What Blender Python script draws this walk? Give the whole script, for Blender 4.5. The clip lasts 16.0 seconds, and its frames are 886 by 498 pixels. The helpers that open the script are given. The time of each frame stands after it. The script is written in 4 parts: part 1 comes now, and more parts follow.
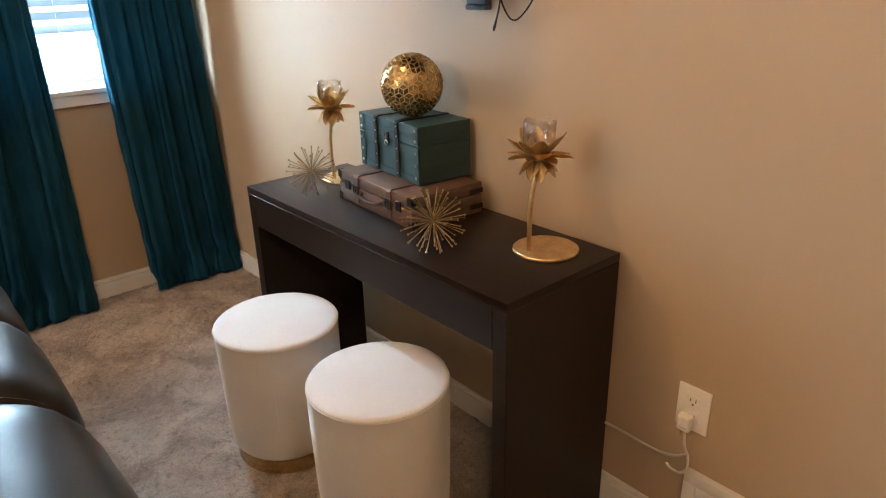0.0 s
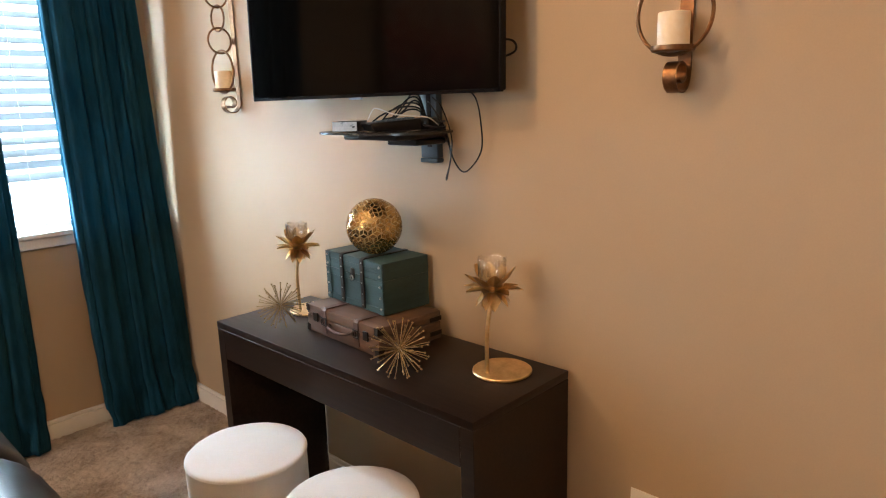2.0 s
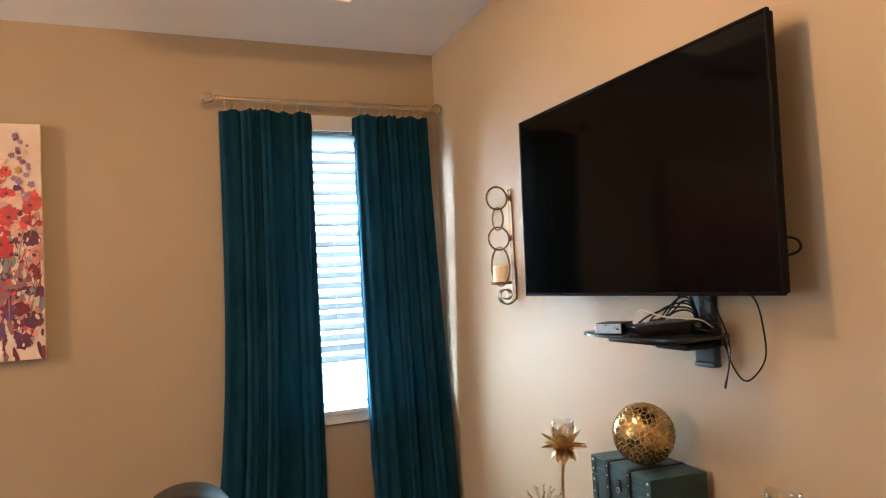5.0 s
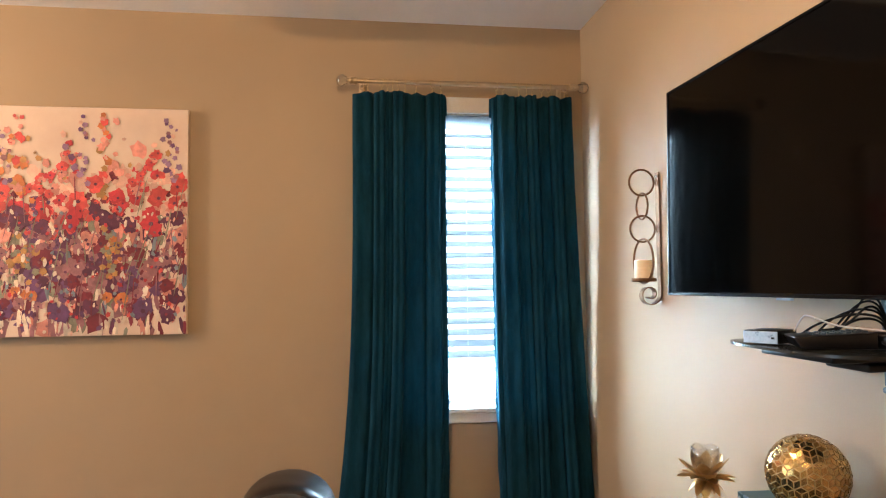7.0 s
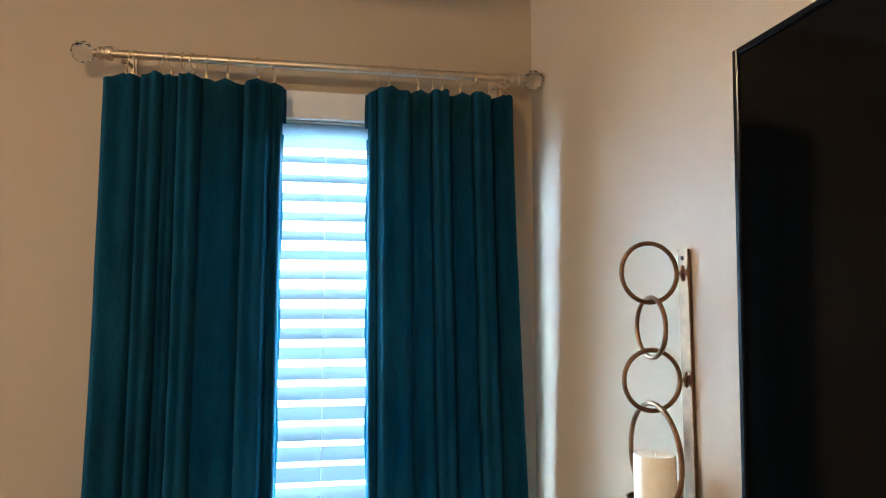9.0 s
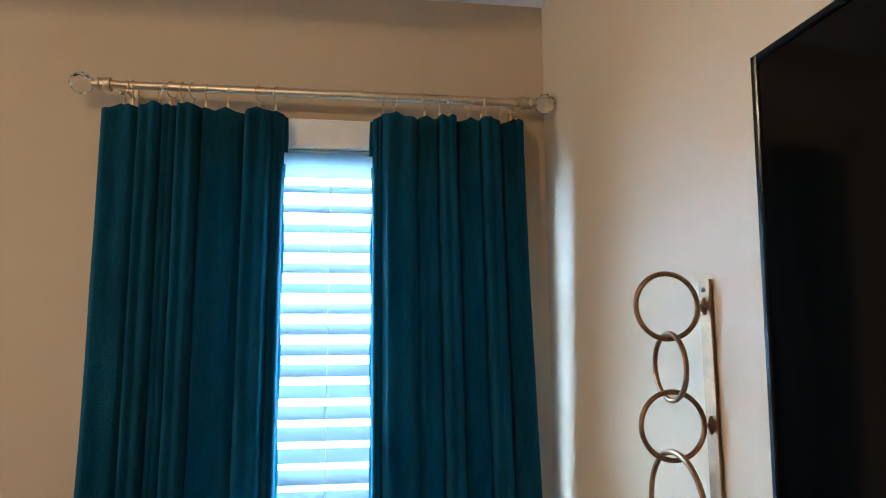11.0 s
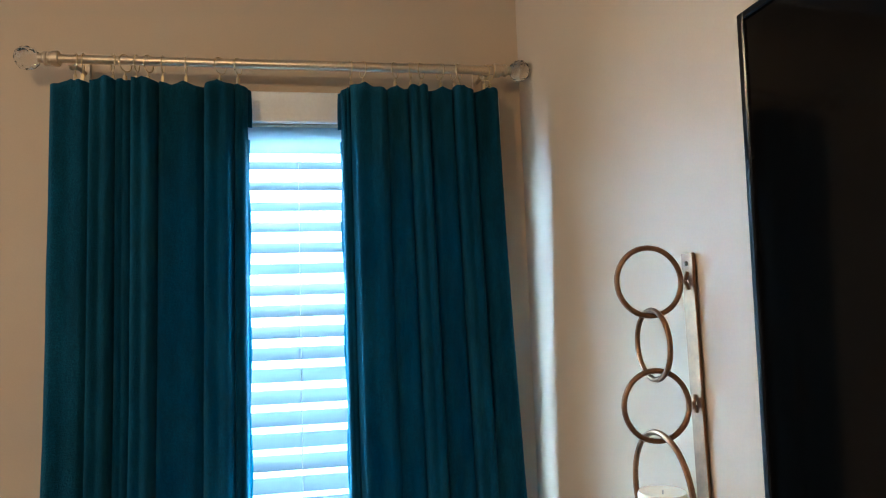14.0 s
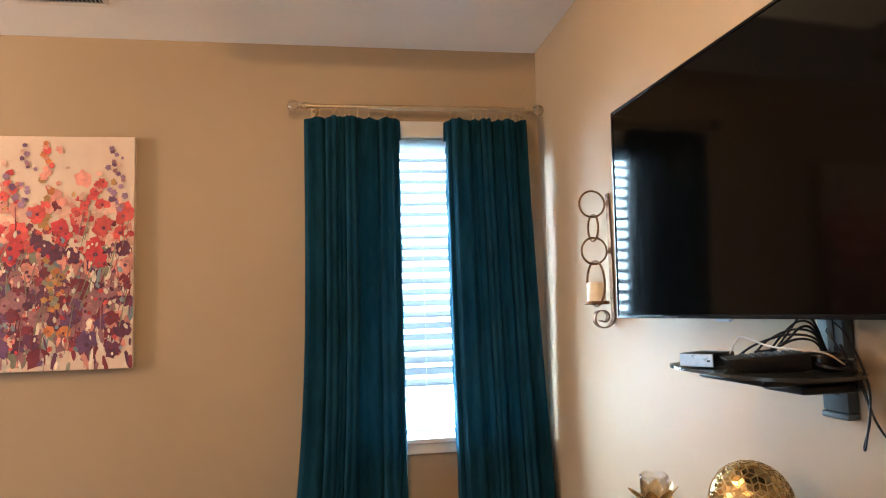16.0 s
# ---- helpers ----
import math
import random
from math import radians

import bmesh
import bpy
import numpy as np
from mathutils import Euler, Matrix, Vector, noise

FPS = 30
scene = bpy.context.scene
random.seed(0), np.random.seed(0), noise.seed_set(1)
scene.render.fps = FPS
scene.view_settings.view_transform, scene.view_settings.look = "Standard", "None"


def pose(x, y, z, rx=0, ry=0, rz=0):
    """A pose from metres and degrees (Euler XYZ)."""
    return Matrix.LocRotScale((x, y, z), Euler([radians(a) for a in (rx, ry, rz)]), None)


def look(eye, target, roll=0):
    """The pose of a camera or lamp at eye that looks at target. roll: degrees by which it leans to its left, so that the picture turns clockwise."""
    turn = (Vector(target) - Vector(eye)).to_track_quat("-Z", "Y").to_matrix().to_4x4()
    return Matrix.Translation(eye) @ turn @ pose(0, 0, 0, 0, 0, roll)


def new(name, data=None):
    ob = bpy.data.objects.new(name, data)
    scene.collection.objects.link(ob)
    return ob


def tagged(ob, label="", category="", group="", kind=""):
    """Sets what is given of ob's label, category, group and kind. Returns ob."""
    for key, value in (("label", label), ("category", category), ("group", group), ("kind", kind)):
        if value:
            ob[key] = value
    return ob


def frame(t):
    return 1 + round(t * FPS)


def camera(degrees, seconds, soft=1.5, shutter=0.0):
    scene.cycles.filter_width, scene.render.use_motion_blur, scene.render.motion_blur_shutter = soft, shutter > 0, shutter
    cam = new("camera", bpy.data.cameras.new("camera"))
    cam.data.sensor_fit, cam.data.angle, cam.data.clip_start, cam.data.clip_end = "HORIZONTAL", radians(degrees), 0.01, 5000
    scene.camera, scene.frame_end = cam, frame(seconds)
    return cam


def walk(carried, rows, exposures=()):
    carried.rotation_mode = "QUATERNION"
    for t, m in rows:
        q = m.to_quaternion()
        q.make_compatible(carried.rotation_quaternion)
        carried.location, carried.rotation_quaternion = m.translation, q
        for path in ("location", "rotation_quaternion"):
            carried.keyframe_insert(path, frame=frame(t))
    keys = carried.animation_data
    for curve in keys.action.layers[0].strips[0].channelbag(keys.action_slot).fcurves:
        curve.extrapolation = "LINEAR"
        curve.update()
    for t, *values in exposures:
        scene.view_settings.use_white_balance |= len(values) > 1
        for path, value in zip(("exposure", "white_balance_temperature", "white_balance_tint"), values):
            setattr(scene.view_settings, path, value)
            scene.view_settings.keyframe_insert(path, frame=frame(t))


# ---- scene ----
cam = camera(66.9, 16.0, 1.1)
PATH = [
    (0, (-1.281, -3.159, 1.366), (-0.073, -1.761, 0.602), -1.4),
    (0.5, (-1.340, -3.273, 1.376), (-0.162, -1.845, 0.620), -2.6),
    (1, (-1.392, -3.271, 1.386), (-0.133, -1.873, 0.707), -1.5),
    (1.5, (-1.438, -3.242, 1.407), (-0.096, -1.921, 0.732), -0.9),
    (2, (-1.433, -3.247, 1.449), (-0.023, -1.896, 1.019), -1.8),
    (2.5, (-1.431, -3.255, 1.492), (-0.009, -1.864, 1.281), -1.5),
    (3, (-1.444, -3.253, 1.506), (-0.059, -1.816, 1.371), -1.4),
    (3.5, (-1.443, -3.272, 1.544), (-0.033, -1.855, 1.604), -0.6),
    (4, (-1.428, -3.283, 1.539), (-0.124, -1.769, 1.613), -2.3),
    (4.5, (-1.405, -3.273, 1.553), (-0.421, -1.534, 1.641), -3.6),
    (5, (-1.337, -3.256, 1.540), (-0.575, -1.409, 1.635), -3.1),
    (5.2, (-1.323, -3.236, 1.557), (-0.621, -1.367, 1.669), -3.4),
    (7.3, (-0.990, -2.985, 1.500), (-0.770, -1.000, 1.594), 0.2),
    (7.4, (-0.916, -2.755, 1.562), (-0.714, -0.765, 1.598), 0.6),
    (7.5, (-0.837, -2.498, 1.628), (-0.650, -0.508, 1.587), 1.1),
    (8, (-0.694, -2.019, 1.772), (-0.350, -0.051, 1.862), 0.7),
    (8.5, (-0.619, -1.821, 1.803), (-0.258, 0.140, 1.956), 0.0),
    (11, (-0.521, -1.698, 1.820), (-0.242, 0.263, 2.096), -0.3),
    (11.5, (-0.486, -1.630, 1.841), (-0.230, 0.340, 2.076), -0.6),
    (12, (-0.487, -1.615, 1.844), (-0.201, 0.352, 2.061), -0.9),
    (12.5, (-0.484, -1.615, 1.844), (-0.203, 0.352, 2.066), -1.0),
    (13, (-0.503, -1.643, 1.828), (-0.235, 0.322, 2.086), -1.3),
    (13.5, (-0.488, -1.641, 1.837), (-0.196, 0.325, 2.057), -1.5),
    (14, (-0.500, -1.649, 1.838), (-0.164, 0.313, 2.026), -2.0),
    (14.5, (-0.672, -2.020, 1.772), (-0.358, -0.051, 1.933), -2.0),
    (15, (-0.837, -2.572, 1.620), (-0.518, -0.608, 1.821), -1.5),
    (15.5, (-0.966, -2.935, 1.528), (-0.604, -0.979, 1.737), -1.6),
    (16, (-0.983, -3.038, 1.502), (-0.657, -1.073, 1.689), -1.7),
]
walk(cam, [(t, look(eye, target, roll)) for t, eye, target, roll in PATH],
     [(0, 0.12, 5650, 4), (1.5, 0.11, 5800, 6), (3.0, -0.04, 6000, 7), (4.0, -0.04, 6000, 7), (5.0, 0.1, 5700, 5), (7.3, 0.18, 5550, 4), (8.5, 0.12, 4750, -4), (14.0, 0.1, 4450, -7), (15.0, 0.18, 5250, 1), (16.0, 0.18, 5550, 4)])

# ---- light ----
world = bpy.data.worlds.new("world")
scene.world = world
world.use_nodes = True
wn = world.node_tree
sky = wn.nodes.new("ShaderNodeTexSky")
sky.sky_type = "NISHITA"
sky.sun_disc = False
sky.sun_elevation = radians(40)
sky.sun_rotation = radians(200)
wn.links.new(sky.outputs[0], wn.nodes["Background"].inputs[0])
wn.nodes["Background"].inputs[1].default_value = 0.12


def lamp(name, kind, m, energy, color, **more):
    data = bpy.data.lights.new(name, kind)
    data.energy, data.color = energy, color
    for key, value in more.items():
        if key == "size":
            data.size = value
        if key == "size_y":
            data.shape = "RECTANGLE"
            data.size_y = value
        if key == "radius":
            data.shadow_soft_size = value
    ob = new(name, data)
    ob.matrix_world = m
    return ob


# daylight beyond the window, added west fill, the bare bulb over the sofa, added warm fills
WX0, WX1, WZ0, WZ1 = -0.95, -0.11, 0.945, 2.31
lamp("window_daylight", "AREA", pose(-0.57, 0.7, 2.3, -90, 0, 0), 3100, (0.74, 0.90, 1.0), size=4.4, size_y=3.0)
# cool fill from the west, added behind an assumed window
lamp("west_fill_daylight", "AREA", pose(-6.26, -1.8, 1.55, 0, -90, 0), 55, (0.74, 0.89, 1.0), size=1.15, size_y=1.5)
WARM = (1.0, 0.565, 0.255)
lamp("ceiling_bulb", "POINT", pose(-1.15, -1.84, 2.50), 33, WARM, radius=0.030)
# two warm fills, added out of view to brighten walls and carpet
lamp("west_fill_lamp", "POINT", pose(-4.1, -0.85, 2.36), 138, WARM, radius=0.10)
lamp("rear_fill_lamp", "AREA", pose(-1.9, -4.0, 2.555), 25, WARM, size=0.34, size_y=0.34)


# ---- materials ----
def nodes_of(name):
    m = bpy.data.materials.new(name)
    m.use_nodes = True
    t = m.node_tree
    return m, t, t.nodes["Principled BSDF"]


def noise_node(t, scale, detail=4.0, rough=0.55, stretch=None):
    co = t.nodes.new("ShaderNodeTexCoord")
    n = t.nodes.new("ShaderNodeTexNoise")
    n.inputs["Scale"].default_value = scale
    n.inputs["Detail"].default_value = detail
    n.inputs["Roughness"].default_value = rough
    if stretch:
        mp = t.nodes.new("ShaderNodeMapping")
        mp.inputs["Scale"].default_value = stretch
        t.links.new(co.outputs["Object"], mp.inputs["Vector"])
        t.links.new(mp.outputs[0], n.inputs["Vector"])
    else:
        t.links.new(co.outputs["Object"], n.inputs["Vector"])
    return n


def ramp_node(t, source, a, b, lo=0.3, hi=0.7):
    r = t.nodes.new("ShaderNodeValToRGB")
    r.color_ramp.elements[0].position, r.color_ramp.elements[1].position = lo, hi
    r.color_ramp.elements[0].color = (*a, 1)
    r.color_ramp.elements[1].color = (*b, 1)
    t.links.new(source, r.inputs[0])
    return r


def surface(name, a, b, rough=0.5, metal=0.0, scale=8.0, fine=120.0, bump=0.15, depth=0.002, stretch=None, rough_var=0.1,
            sheen=0.0, coat=0.0, spec=0.5, island=0.0, speck=0.25):
    """A two-scale surface: colour from a to b, worn roughness, fine relief."""
    m, t, p = nodes_of(name)
    n1 = noise_node(t, scale, 5.0, 0.6, stretch)
    r = ramp_node(t, n1.outputs["Fac"], a, b)
    n2 = noise_node(t, fine, 3.0, 0.6, stretch)
    mix = t.nodes.new("ShaderNodeMix")
    mix.data_type, mix.blend_type = "RGBA", "OVERLAY"
    mix.inputs[0].default_value = speck
    t.links.new(r.outputs[0], mix.inputs[6])
    t.links.new(n2.outputs["Fac"], mix.inputs[7])
    colour = mix.outputs[2]
    if island:
        g = t.nodes.new("ShaderNodeNewGeometry")
        hsv = t.nodes.new("ShaderNodeHueSaturation")
        mr = t.nodes.new("ShaderNodeMapRange")
        mr.inputs[3].default_value, mr.inputs[4].default_value = 1 - island, 1 + island
        t.links.new(g.outputs["Random Per Island"], mr.inputs[0])
        t.links.new(mr.outputs[0], hsv.inputs["Value"])
        t.links.new(colour, hsv.inputs["Color"])
        colour = hsv.outputs[0]
    t.links.new(colour, p.inputs["Base Color"])
    rr = t.nodes.new("ShaderNodeMapRange")
    rr.inputs[3].default_value, rr.inputs[4].default_value = max(0.02, rough - rough_var), min(1, rough + rough_var)
    t.links.new(n1.outputs["Fac"], rr.inputs[0])
    t.links.new(rr.outputs[0], p.inputs["Roughness"])
    p.inputs["Metallic"].default_value = metal
    p.inputs["Sheen Weight"].default_value = sheen
    p.inputs["Coat Weight"].default_value = coat
    p.inputs["Specular IOR Level"].default_value = spec
    if bump:
        bp = t.nodes.new("ShaderNodeBump")
        bp.inputs["Strength"].default_value, bp.inputs["Distance"].default_value = bump, depth
        t.links.new(n2.outputs["Fac"], bp.inputs["Height"])
        t.links.new(bp.outputs[0], p.inputs["Normal"])
    return m


def glass_material(name, colour, rough=0.0, ior=1.45):
    m, t, p = nodes_of(name)
    p.inputs["Base Color"].default_value = (*colour, 1)
    p.inputs["Transmission Weight"].default_value = 1.0
    p.inputs["Roughness"].default_value = rough
    p.inputs["IOR"].default_value = ior
    n = noise_node(t, 70, 2)
    bp = t.nodes.new("ShaderNodeBump")
    bp.inputs["Strength"].default_value, bp.inputs["Distance"].default_value = 0.25, 0.002
    t.links.new(n.outputs["Fac"], bp.inputs["Height"])
    t.links.new(bp.outputs[0], p.inputs["Normal"])
    return m


def thin_glass(name, tint, gloss):
    """A thin wall of clear glass: what lies behind shows through, with a gloss that grows at the rim."""
    m = bpy.data.materials.new(name)
    m.use_nodes = True
    t = m.node_tree
    t.nodes.clear()
    tr = t.nodes.new("ShaderNodeBsdfTransparent")
    tr.inputs[0].default_value = (*tint, 1)
    gl = t.nodes.new("ShaderNodeBsdfGlossy")
    gl.inputs["Roughness"].default_value = 0.06
    lw = t.nodes.new("ShaderNodeLayerWeight")
    lw.inputs[0].default_value = 0.35
    mr = t.nodes.new("ShaderNodeMapRange")
    mr.inputs[3].default_value, mr.inputs[4].default_value = gloss, 0.75
    t.links.new(lw.outputs["Facing"], mr.inputs[0])
    n = noise_node(t, 90, 2)
    bp = t.nodes.new("ShaderNodeBump")
    bp.inputs["Strength"].default_value, bp.inputs["Distance"].default_value = 0.4, 0.002
    t.links.new(n.outputs["Fac"], bp.inputs["Height"])
    t.links.new(bp.outputs[0], gl.inputs["Normal"])
    mix = t.nodes.new("ShaderNodeMixShader")
    t.links.new(mr.outputs[0], mix.inputs[0])
    t.links.new(tr.outputs[0], mix.inputs[1])
    t.links.new(gl.outputs[0], mix.inputs[2])
    o = t.nodes.new("ShaderNodeOutputMaterial")
    t.links.new(mix.outputs[0], o.inputs[0])
    return m


def emission_material(name, colour, strength):
    m = bpy.data.materials.new(name)
    m.use_nodes = True
    t = m.node_tree
    t.nodes.clear()
    e = t.nodes.new("ShaderNodeEmission")
    e.inputs[0].default_value, e.inputs[1].default_value = (*colour, 1), strength
    o = t.nodes.new("ShaderNodeOutputMaterial")
    t.links.new(e.outputs[0], o.inputs[0])
    return m


def velvet_material():
    """Napped teal velvet: brushed patches, crushed streaks down the cloth, a dusty pile."""
    m, t, p = nodes_of("teal_velvet")
    n1 = noise_node(t, 5.0, 4, 0.6, (1, 1, 0.35))
    r = ramp_node(t, n1.outputs["Fac"], (0.005, 0.027, 0.047), (0.011, 0.050, 0.085))
    streak = noise_node(t, 22.0, 5, 0.7, (1, 1, 0.22))
    sr = ramp_node(t, streak.outputs["Fac"], (0.62, 0.62, 0.62), (1.35, 1.35, 1.35), 0.35, 0.68)
    pile = noise_node(t, 330, 3, 0.8)
    pr = ramp_node(t, pile.outputs["Fac"], (0.55, 0.55, 0.55), (1.5, 1.5, 1.5), 0.32, 0.68)
    colour = r.outputs[0]
    for factor in (sr, pr):
        mul = t.nodes.new("ShaderNodeMix")
        mul.data_type, mul.blend_type = "RGBA", "MULTIPLY"
        mul.inputs[0].default_value = 1.0
        t.links.new(colour, mul.inputs[6])
        t.links.new(factor.outputs[0], mul.inputs[7])
        colour = mul.outputs[2]
    t.links.new(colour, p.inputs["Base Color"])
    p.inputs["Roughness"].default_value = 0.9
    p.inputs["Specular IOR Level"].default_value = 0.04
    p.inputs["Sheen Weight"].default_value = 0.36
    p.inputs["Sheen Roughness"].default_value = 0.45
    p.inputs["Sheen Tint"].default_value = (0.09, 0.30, 0.44, 1)
    n2 = noise_node(t, 210, 4, 0.75)
    add = t.nodes.new("ShaderNodeMath")
    add.operation = "ADD"
    t.links.new(n2.outputs["Fac"], add.inputs[0])
    t.links.new(streak.outputs["Fac"], add.inputs[1])
    bp = t.nodes.new("ShaderNodeBump")
    bp.inputs["Strength"].default_value, bp.inputs["Distance"].default_value = 0.9, 0.005
    t.links.new(add.outputs[0], bp.inputs["Height"])
    t.links.new(bp.outputs[0], p.inputs["Normal"])
    tr = t.nodes.new("ShaderNodeBsdfTranslucent")
    tr.inputs[0].default_value = (0.03, 0.21, 0.30, 1)
    mix = t.nodes.new("ShaderNodeMixShader")
    mix.inputs[0].default_value = 0.08
    out = t.nodes["Material Output"]
    t.links.new(p.outputs[0], mix.inputs[1])
    t.links.new(tr.outputs[0], mix.inputs[2])
    t.links.new(mix.outputs[0], out.inputs[0])
    return m


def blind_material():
    m, t, p = nodes_of("shaded_white_slat")
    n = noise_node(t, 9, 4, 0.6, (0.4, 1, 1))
    # backlit shade put into the colour: white slats held near 0.13
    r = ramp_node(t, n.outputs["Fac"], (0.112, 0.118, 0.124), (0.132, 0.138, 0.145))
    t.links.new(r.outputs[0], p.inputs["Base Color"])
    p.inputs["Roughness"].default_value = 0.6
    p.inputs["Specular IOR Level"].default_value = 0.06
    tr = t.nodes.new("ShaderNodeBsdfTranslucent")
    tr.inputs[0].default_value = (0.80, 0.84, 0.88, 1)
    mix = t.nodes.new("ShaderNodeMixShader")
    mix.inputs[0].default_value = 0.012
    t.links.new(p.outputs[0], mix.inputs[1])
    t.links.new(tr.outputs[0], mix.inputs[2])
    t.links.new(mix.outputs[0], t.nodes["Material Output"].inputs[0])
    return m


def carpet_material():
    """Cut pile: pale and dark patches where the nap is trodden, fine tufts, small pits."""
    m, t, p = nodes_of("brown_carpet")
    big = noise_node(t, 5.5, 6.0, 0.62)
    big.inputs["Distortion"].default_value = 0.6
    r = ramp_node(t, big.outputs["Fac"], (0.33, 0.255, 0.20), (0.64, 0.545, 0.47), 0.38, 0.62)
    tuft = noise_node(t, 170, 3.0, 0.7)
    mix = t.nodes.new("ShaderNodeMix")
    mix.data_type, mix.blend_type = "RGBA", "OVERLAY"
    mix.inputs[0].default_value = 0.7
    t.links.new(r.outputs[0], mix.inputs[6])
    t.links.new(tuft.outputs["Fac"], mix.inputs[7])
    pit = noise_node(t, 42, 3.0, 0.6)
    # shade in the pits is multiplied into the colour too
    pr = ramp_node(t, pit.outputs["Fac"], (0.42, 0.38, 0.35), (1, 1, 1), 0.34, 0.43)
    mul = t.nodes.new("ShaderNodeMix")
    mul.data_type, mul.blend_type = "RGBA", "MULTIPLY"
    mul.inputs[0].default_value = 0.5
    t.links.new(mix.outputs[2], mul.inputs[6])
    t.links.new(pr.outputs[0], mul.inputs[7])
    t.links.new(mul.outputs[2], p.inputs["Base Color"])
    p.inputs["Roughness"].default_value = 0.95
    p.inputs["Specular IOR Level"].default_value = 0.1
    p.inputs["Sheen Weight"].default_value = 0.3
    add = t.nodes.new("ShaderNodeMath")
    add.operation = "ADD"
    t.links.new(tuft.outputs["Fac"], add.inputs[0])
    t.links.new(pit.outputs["Fac"], add.inputs[1])
    bp = t.nodes.new("ShaderNodeBump")
    bp.inputs["Strength"].default_value, bp.inputs["Distance"].default_value = 1.0, 0.016
    t.links.new(add.outputs[0], bp.inputs["Height"])
    t.links.new(bp.outputs[0], p.inputs["Normal"])
    return m


# same darkened slat colour, with more daylight let through
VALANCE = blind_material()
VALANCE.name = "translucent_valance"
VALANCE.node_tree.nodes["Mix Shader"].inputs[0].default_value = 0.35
WALL = surface("beige_wall_paint", (0.41, 0.31, 0.20), (0.44, 0.335, 0.22), 0.55, 0, 1.3, 240, 0.03, 0.001, rough_var=0.08, spec=0.4, speck=0.05)
CEIL = surface("white_ceiling_paint", (0.84, 0.84, 0.85), (0.88, 0.88, 0.89), 0.85, 0, 2.0, 90, 0.35, 0.003, spec=0.2)
TRIM = surface("white_trim_paint", (0.72, 0.70, 0.66), (0.80, 0.78, 0.74), 0.38, 0, 6, 150, 0.08, 0.001)
CARPET = carpet_material()
CONCRETE = surface("pale_concrete", (0.26, 0.25, 0.23), (0.38, 0.37, 0.34), 0.9, 0, 2, 60, 0.3, 0.003)
VELVET = velvet_material()
LINING = velvet_material()
LINING.name = "pale_blue_lining"
LINING.node_tree.nodes["Mix Shader"].inputs[0].default_value = 0.16
LINING.node_tree.nodes["Translucent BSDF"].inputs[0].default_value = (0.22, 0.55, 0.72, 1)
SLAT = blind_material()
ROD = surface("champagne_metal", (0.52, 0.41, 0.27), (0.62, 0.50, 0.35), 0.40, 1.0, 18, 200, 0.05, 0.0005)
BRASS = surface("bright_brass", (0.50, 0.37, 0.19), (0.66, 0.51, 0.28), 0.30, 1.0, 30, 200, 0.05, 0.0004)
STARMETAL = surface("dull_gold_wire", (0.30, 0.21, 0.10), (0.44, 0.32, 0.165), 0.30, 1.0, 30, 200, 0.05, 0.0004)
# darker copy of STARMETAL: the rear ornament's shade is in the colour
SHADEDGOLD = surface("shaded_gold_wire", (0.25, 0.18, 0.085), (0.38, 0.28, 0.145), 0.30, 1.0, 30, 200, 0.05, 0.0004)
CRYSTAL = glass_material("crystal_glass", (0.95, 0.95, 0.94), 0.0, 1.5)
CLEAR = thin_glass("clear_glass", (0.97, 0.98, 0.98), 0.04)
BRONZE = surface("aged_bronze", (0.11, 0.055, 0.025), (0.26, 0.135, 0.06), 0.38, 0.9, 26, 160, 0.12, 0.0006)
WAX = surface("cream_wax", (0.80, 0.68, 0.50), (0.86, 0.75, 0.58), 0.5, 0, 12, 90, 0.06, 0.001)
BLACKWOOD = surface("black_brown_wood_veneer", (0.008, 0.0045, 0.0035), (0.021, 0.012, 0.009), 0.34, 0, 9, 60, 0.10, 0.0008, (9, 0.6, 9), 0.07, spec=0.25)
TEALWOOD = surface("teal_painted_wood", (0.010, 0.032, 0.033), (0.022, 0.056, 0.056), 0.55, 0, 12, 120, 0.3, 0.001, (1, 0.3, 3))
DARKIRON = surface("dark_iron", (0.022, 0.018, 0.015), (0.06, 0.05, 0.042), 0.42, 0.85, 30, 200, 0.2, 0.0006)
PEWTER = surface("pewter_stud", (0.25, 0.24, 0.22), (0.42, 0.40, 0.36), 0.35, 1.0, 40, 200, 0.1, 0.0004)
CASEWOOD = surface("worn_brown_case", (0.055, 0.030, 0.018), (0.150, 0.086, 0.052), 0.5, 0, 14, 90, 0.3, 0.001, (1, 0.25, 3))
STRAP = surface("brown_leather_strap", (0.045, 0.022, 0.013), (0.10, 0.05, 0.03), 0.5, 0, 30, 200, 0.3, 0.0008)
GOLDLEAF = surface("antique_gold_leaf", (0.58, 0.39, 0.17), (0.86, 0.64, 0.34), 0.33, 0.95, 24, 130, 0.35, 0.001, rough_var=0.14)
TILEGOLD = surface("gold_mirror_tile", (0.50, 0.34, 0.13), (0.70, 0.51, 0.23), 0.24, 1.0, 20, 90, 0.05, 0.0004, island=0.2, rough_var=0.06)
GROUT = surface("gold_grout", (0.46, 0.34, 0.17), (0.62, 0.47, 0.25), 0.5, 0.5, 50, 300, 0.3, 0.0006)
STOOLVELVET = surface("cream_velvet", (0.70, 0.665, 0.62), (0.77, 0.735, 0.69), 0.75, 0, 6, 260, 0.3, 0.0012, sheen=0.6, spec=0.2)
STOOLGOLD = surface("brushed_gold_band", (0.58, 0.42, 0.20), (0.70, 0.53, 0.29), 0.24, 1.0, 6, 150, 0.1, 0.0004, (1, 1, 14))
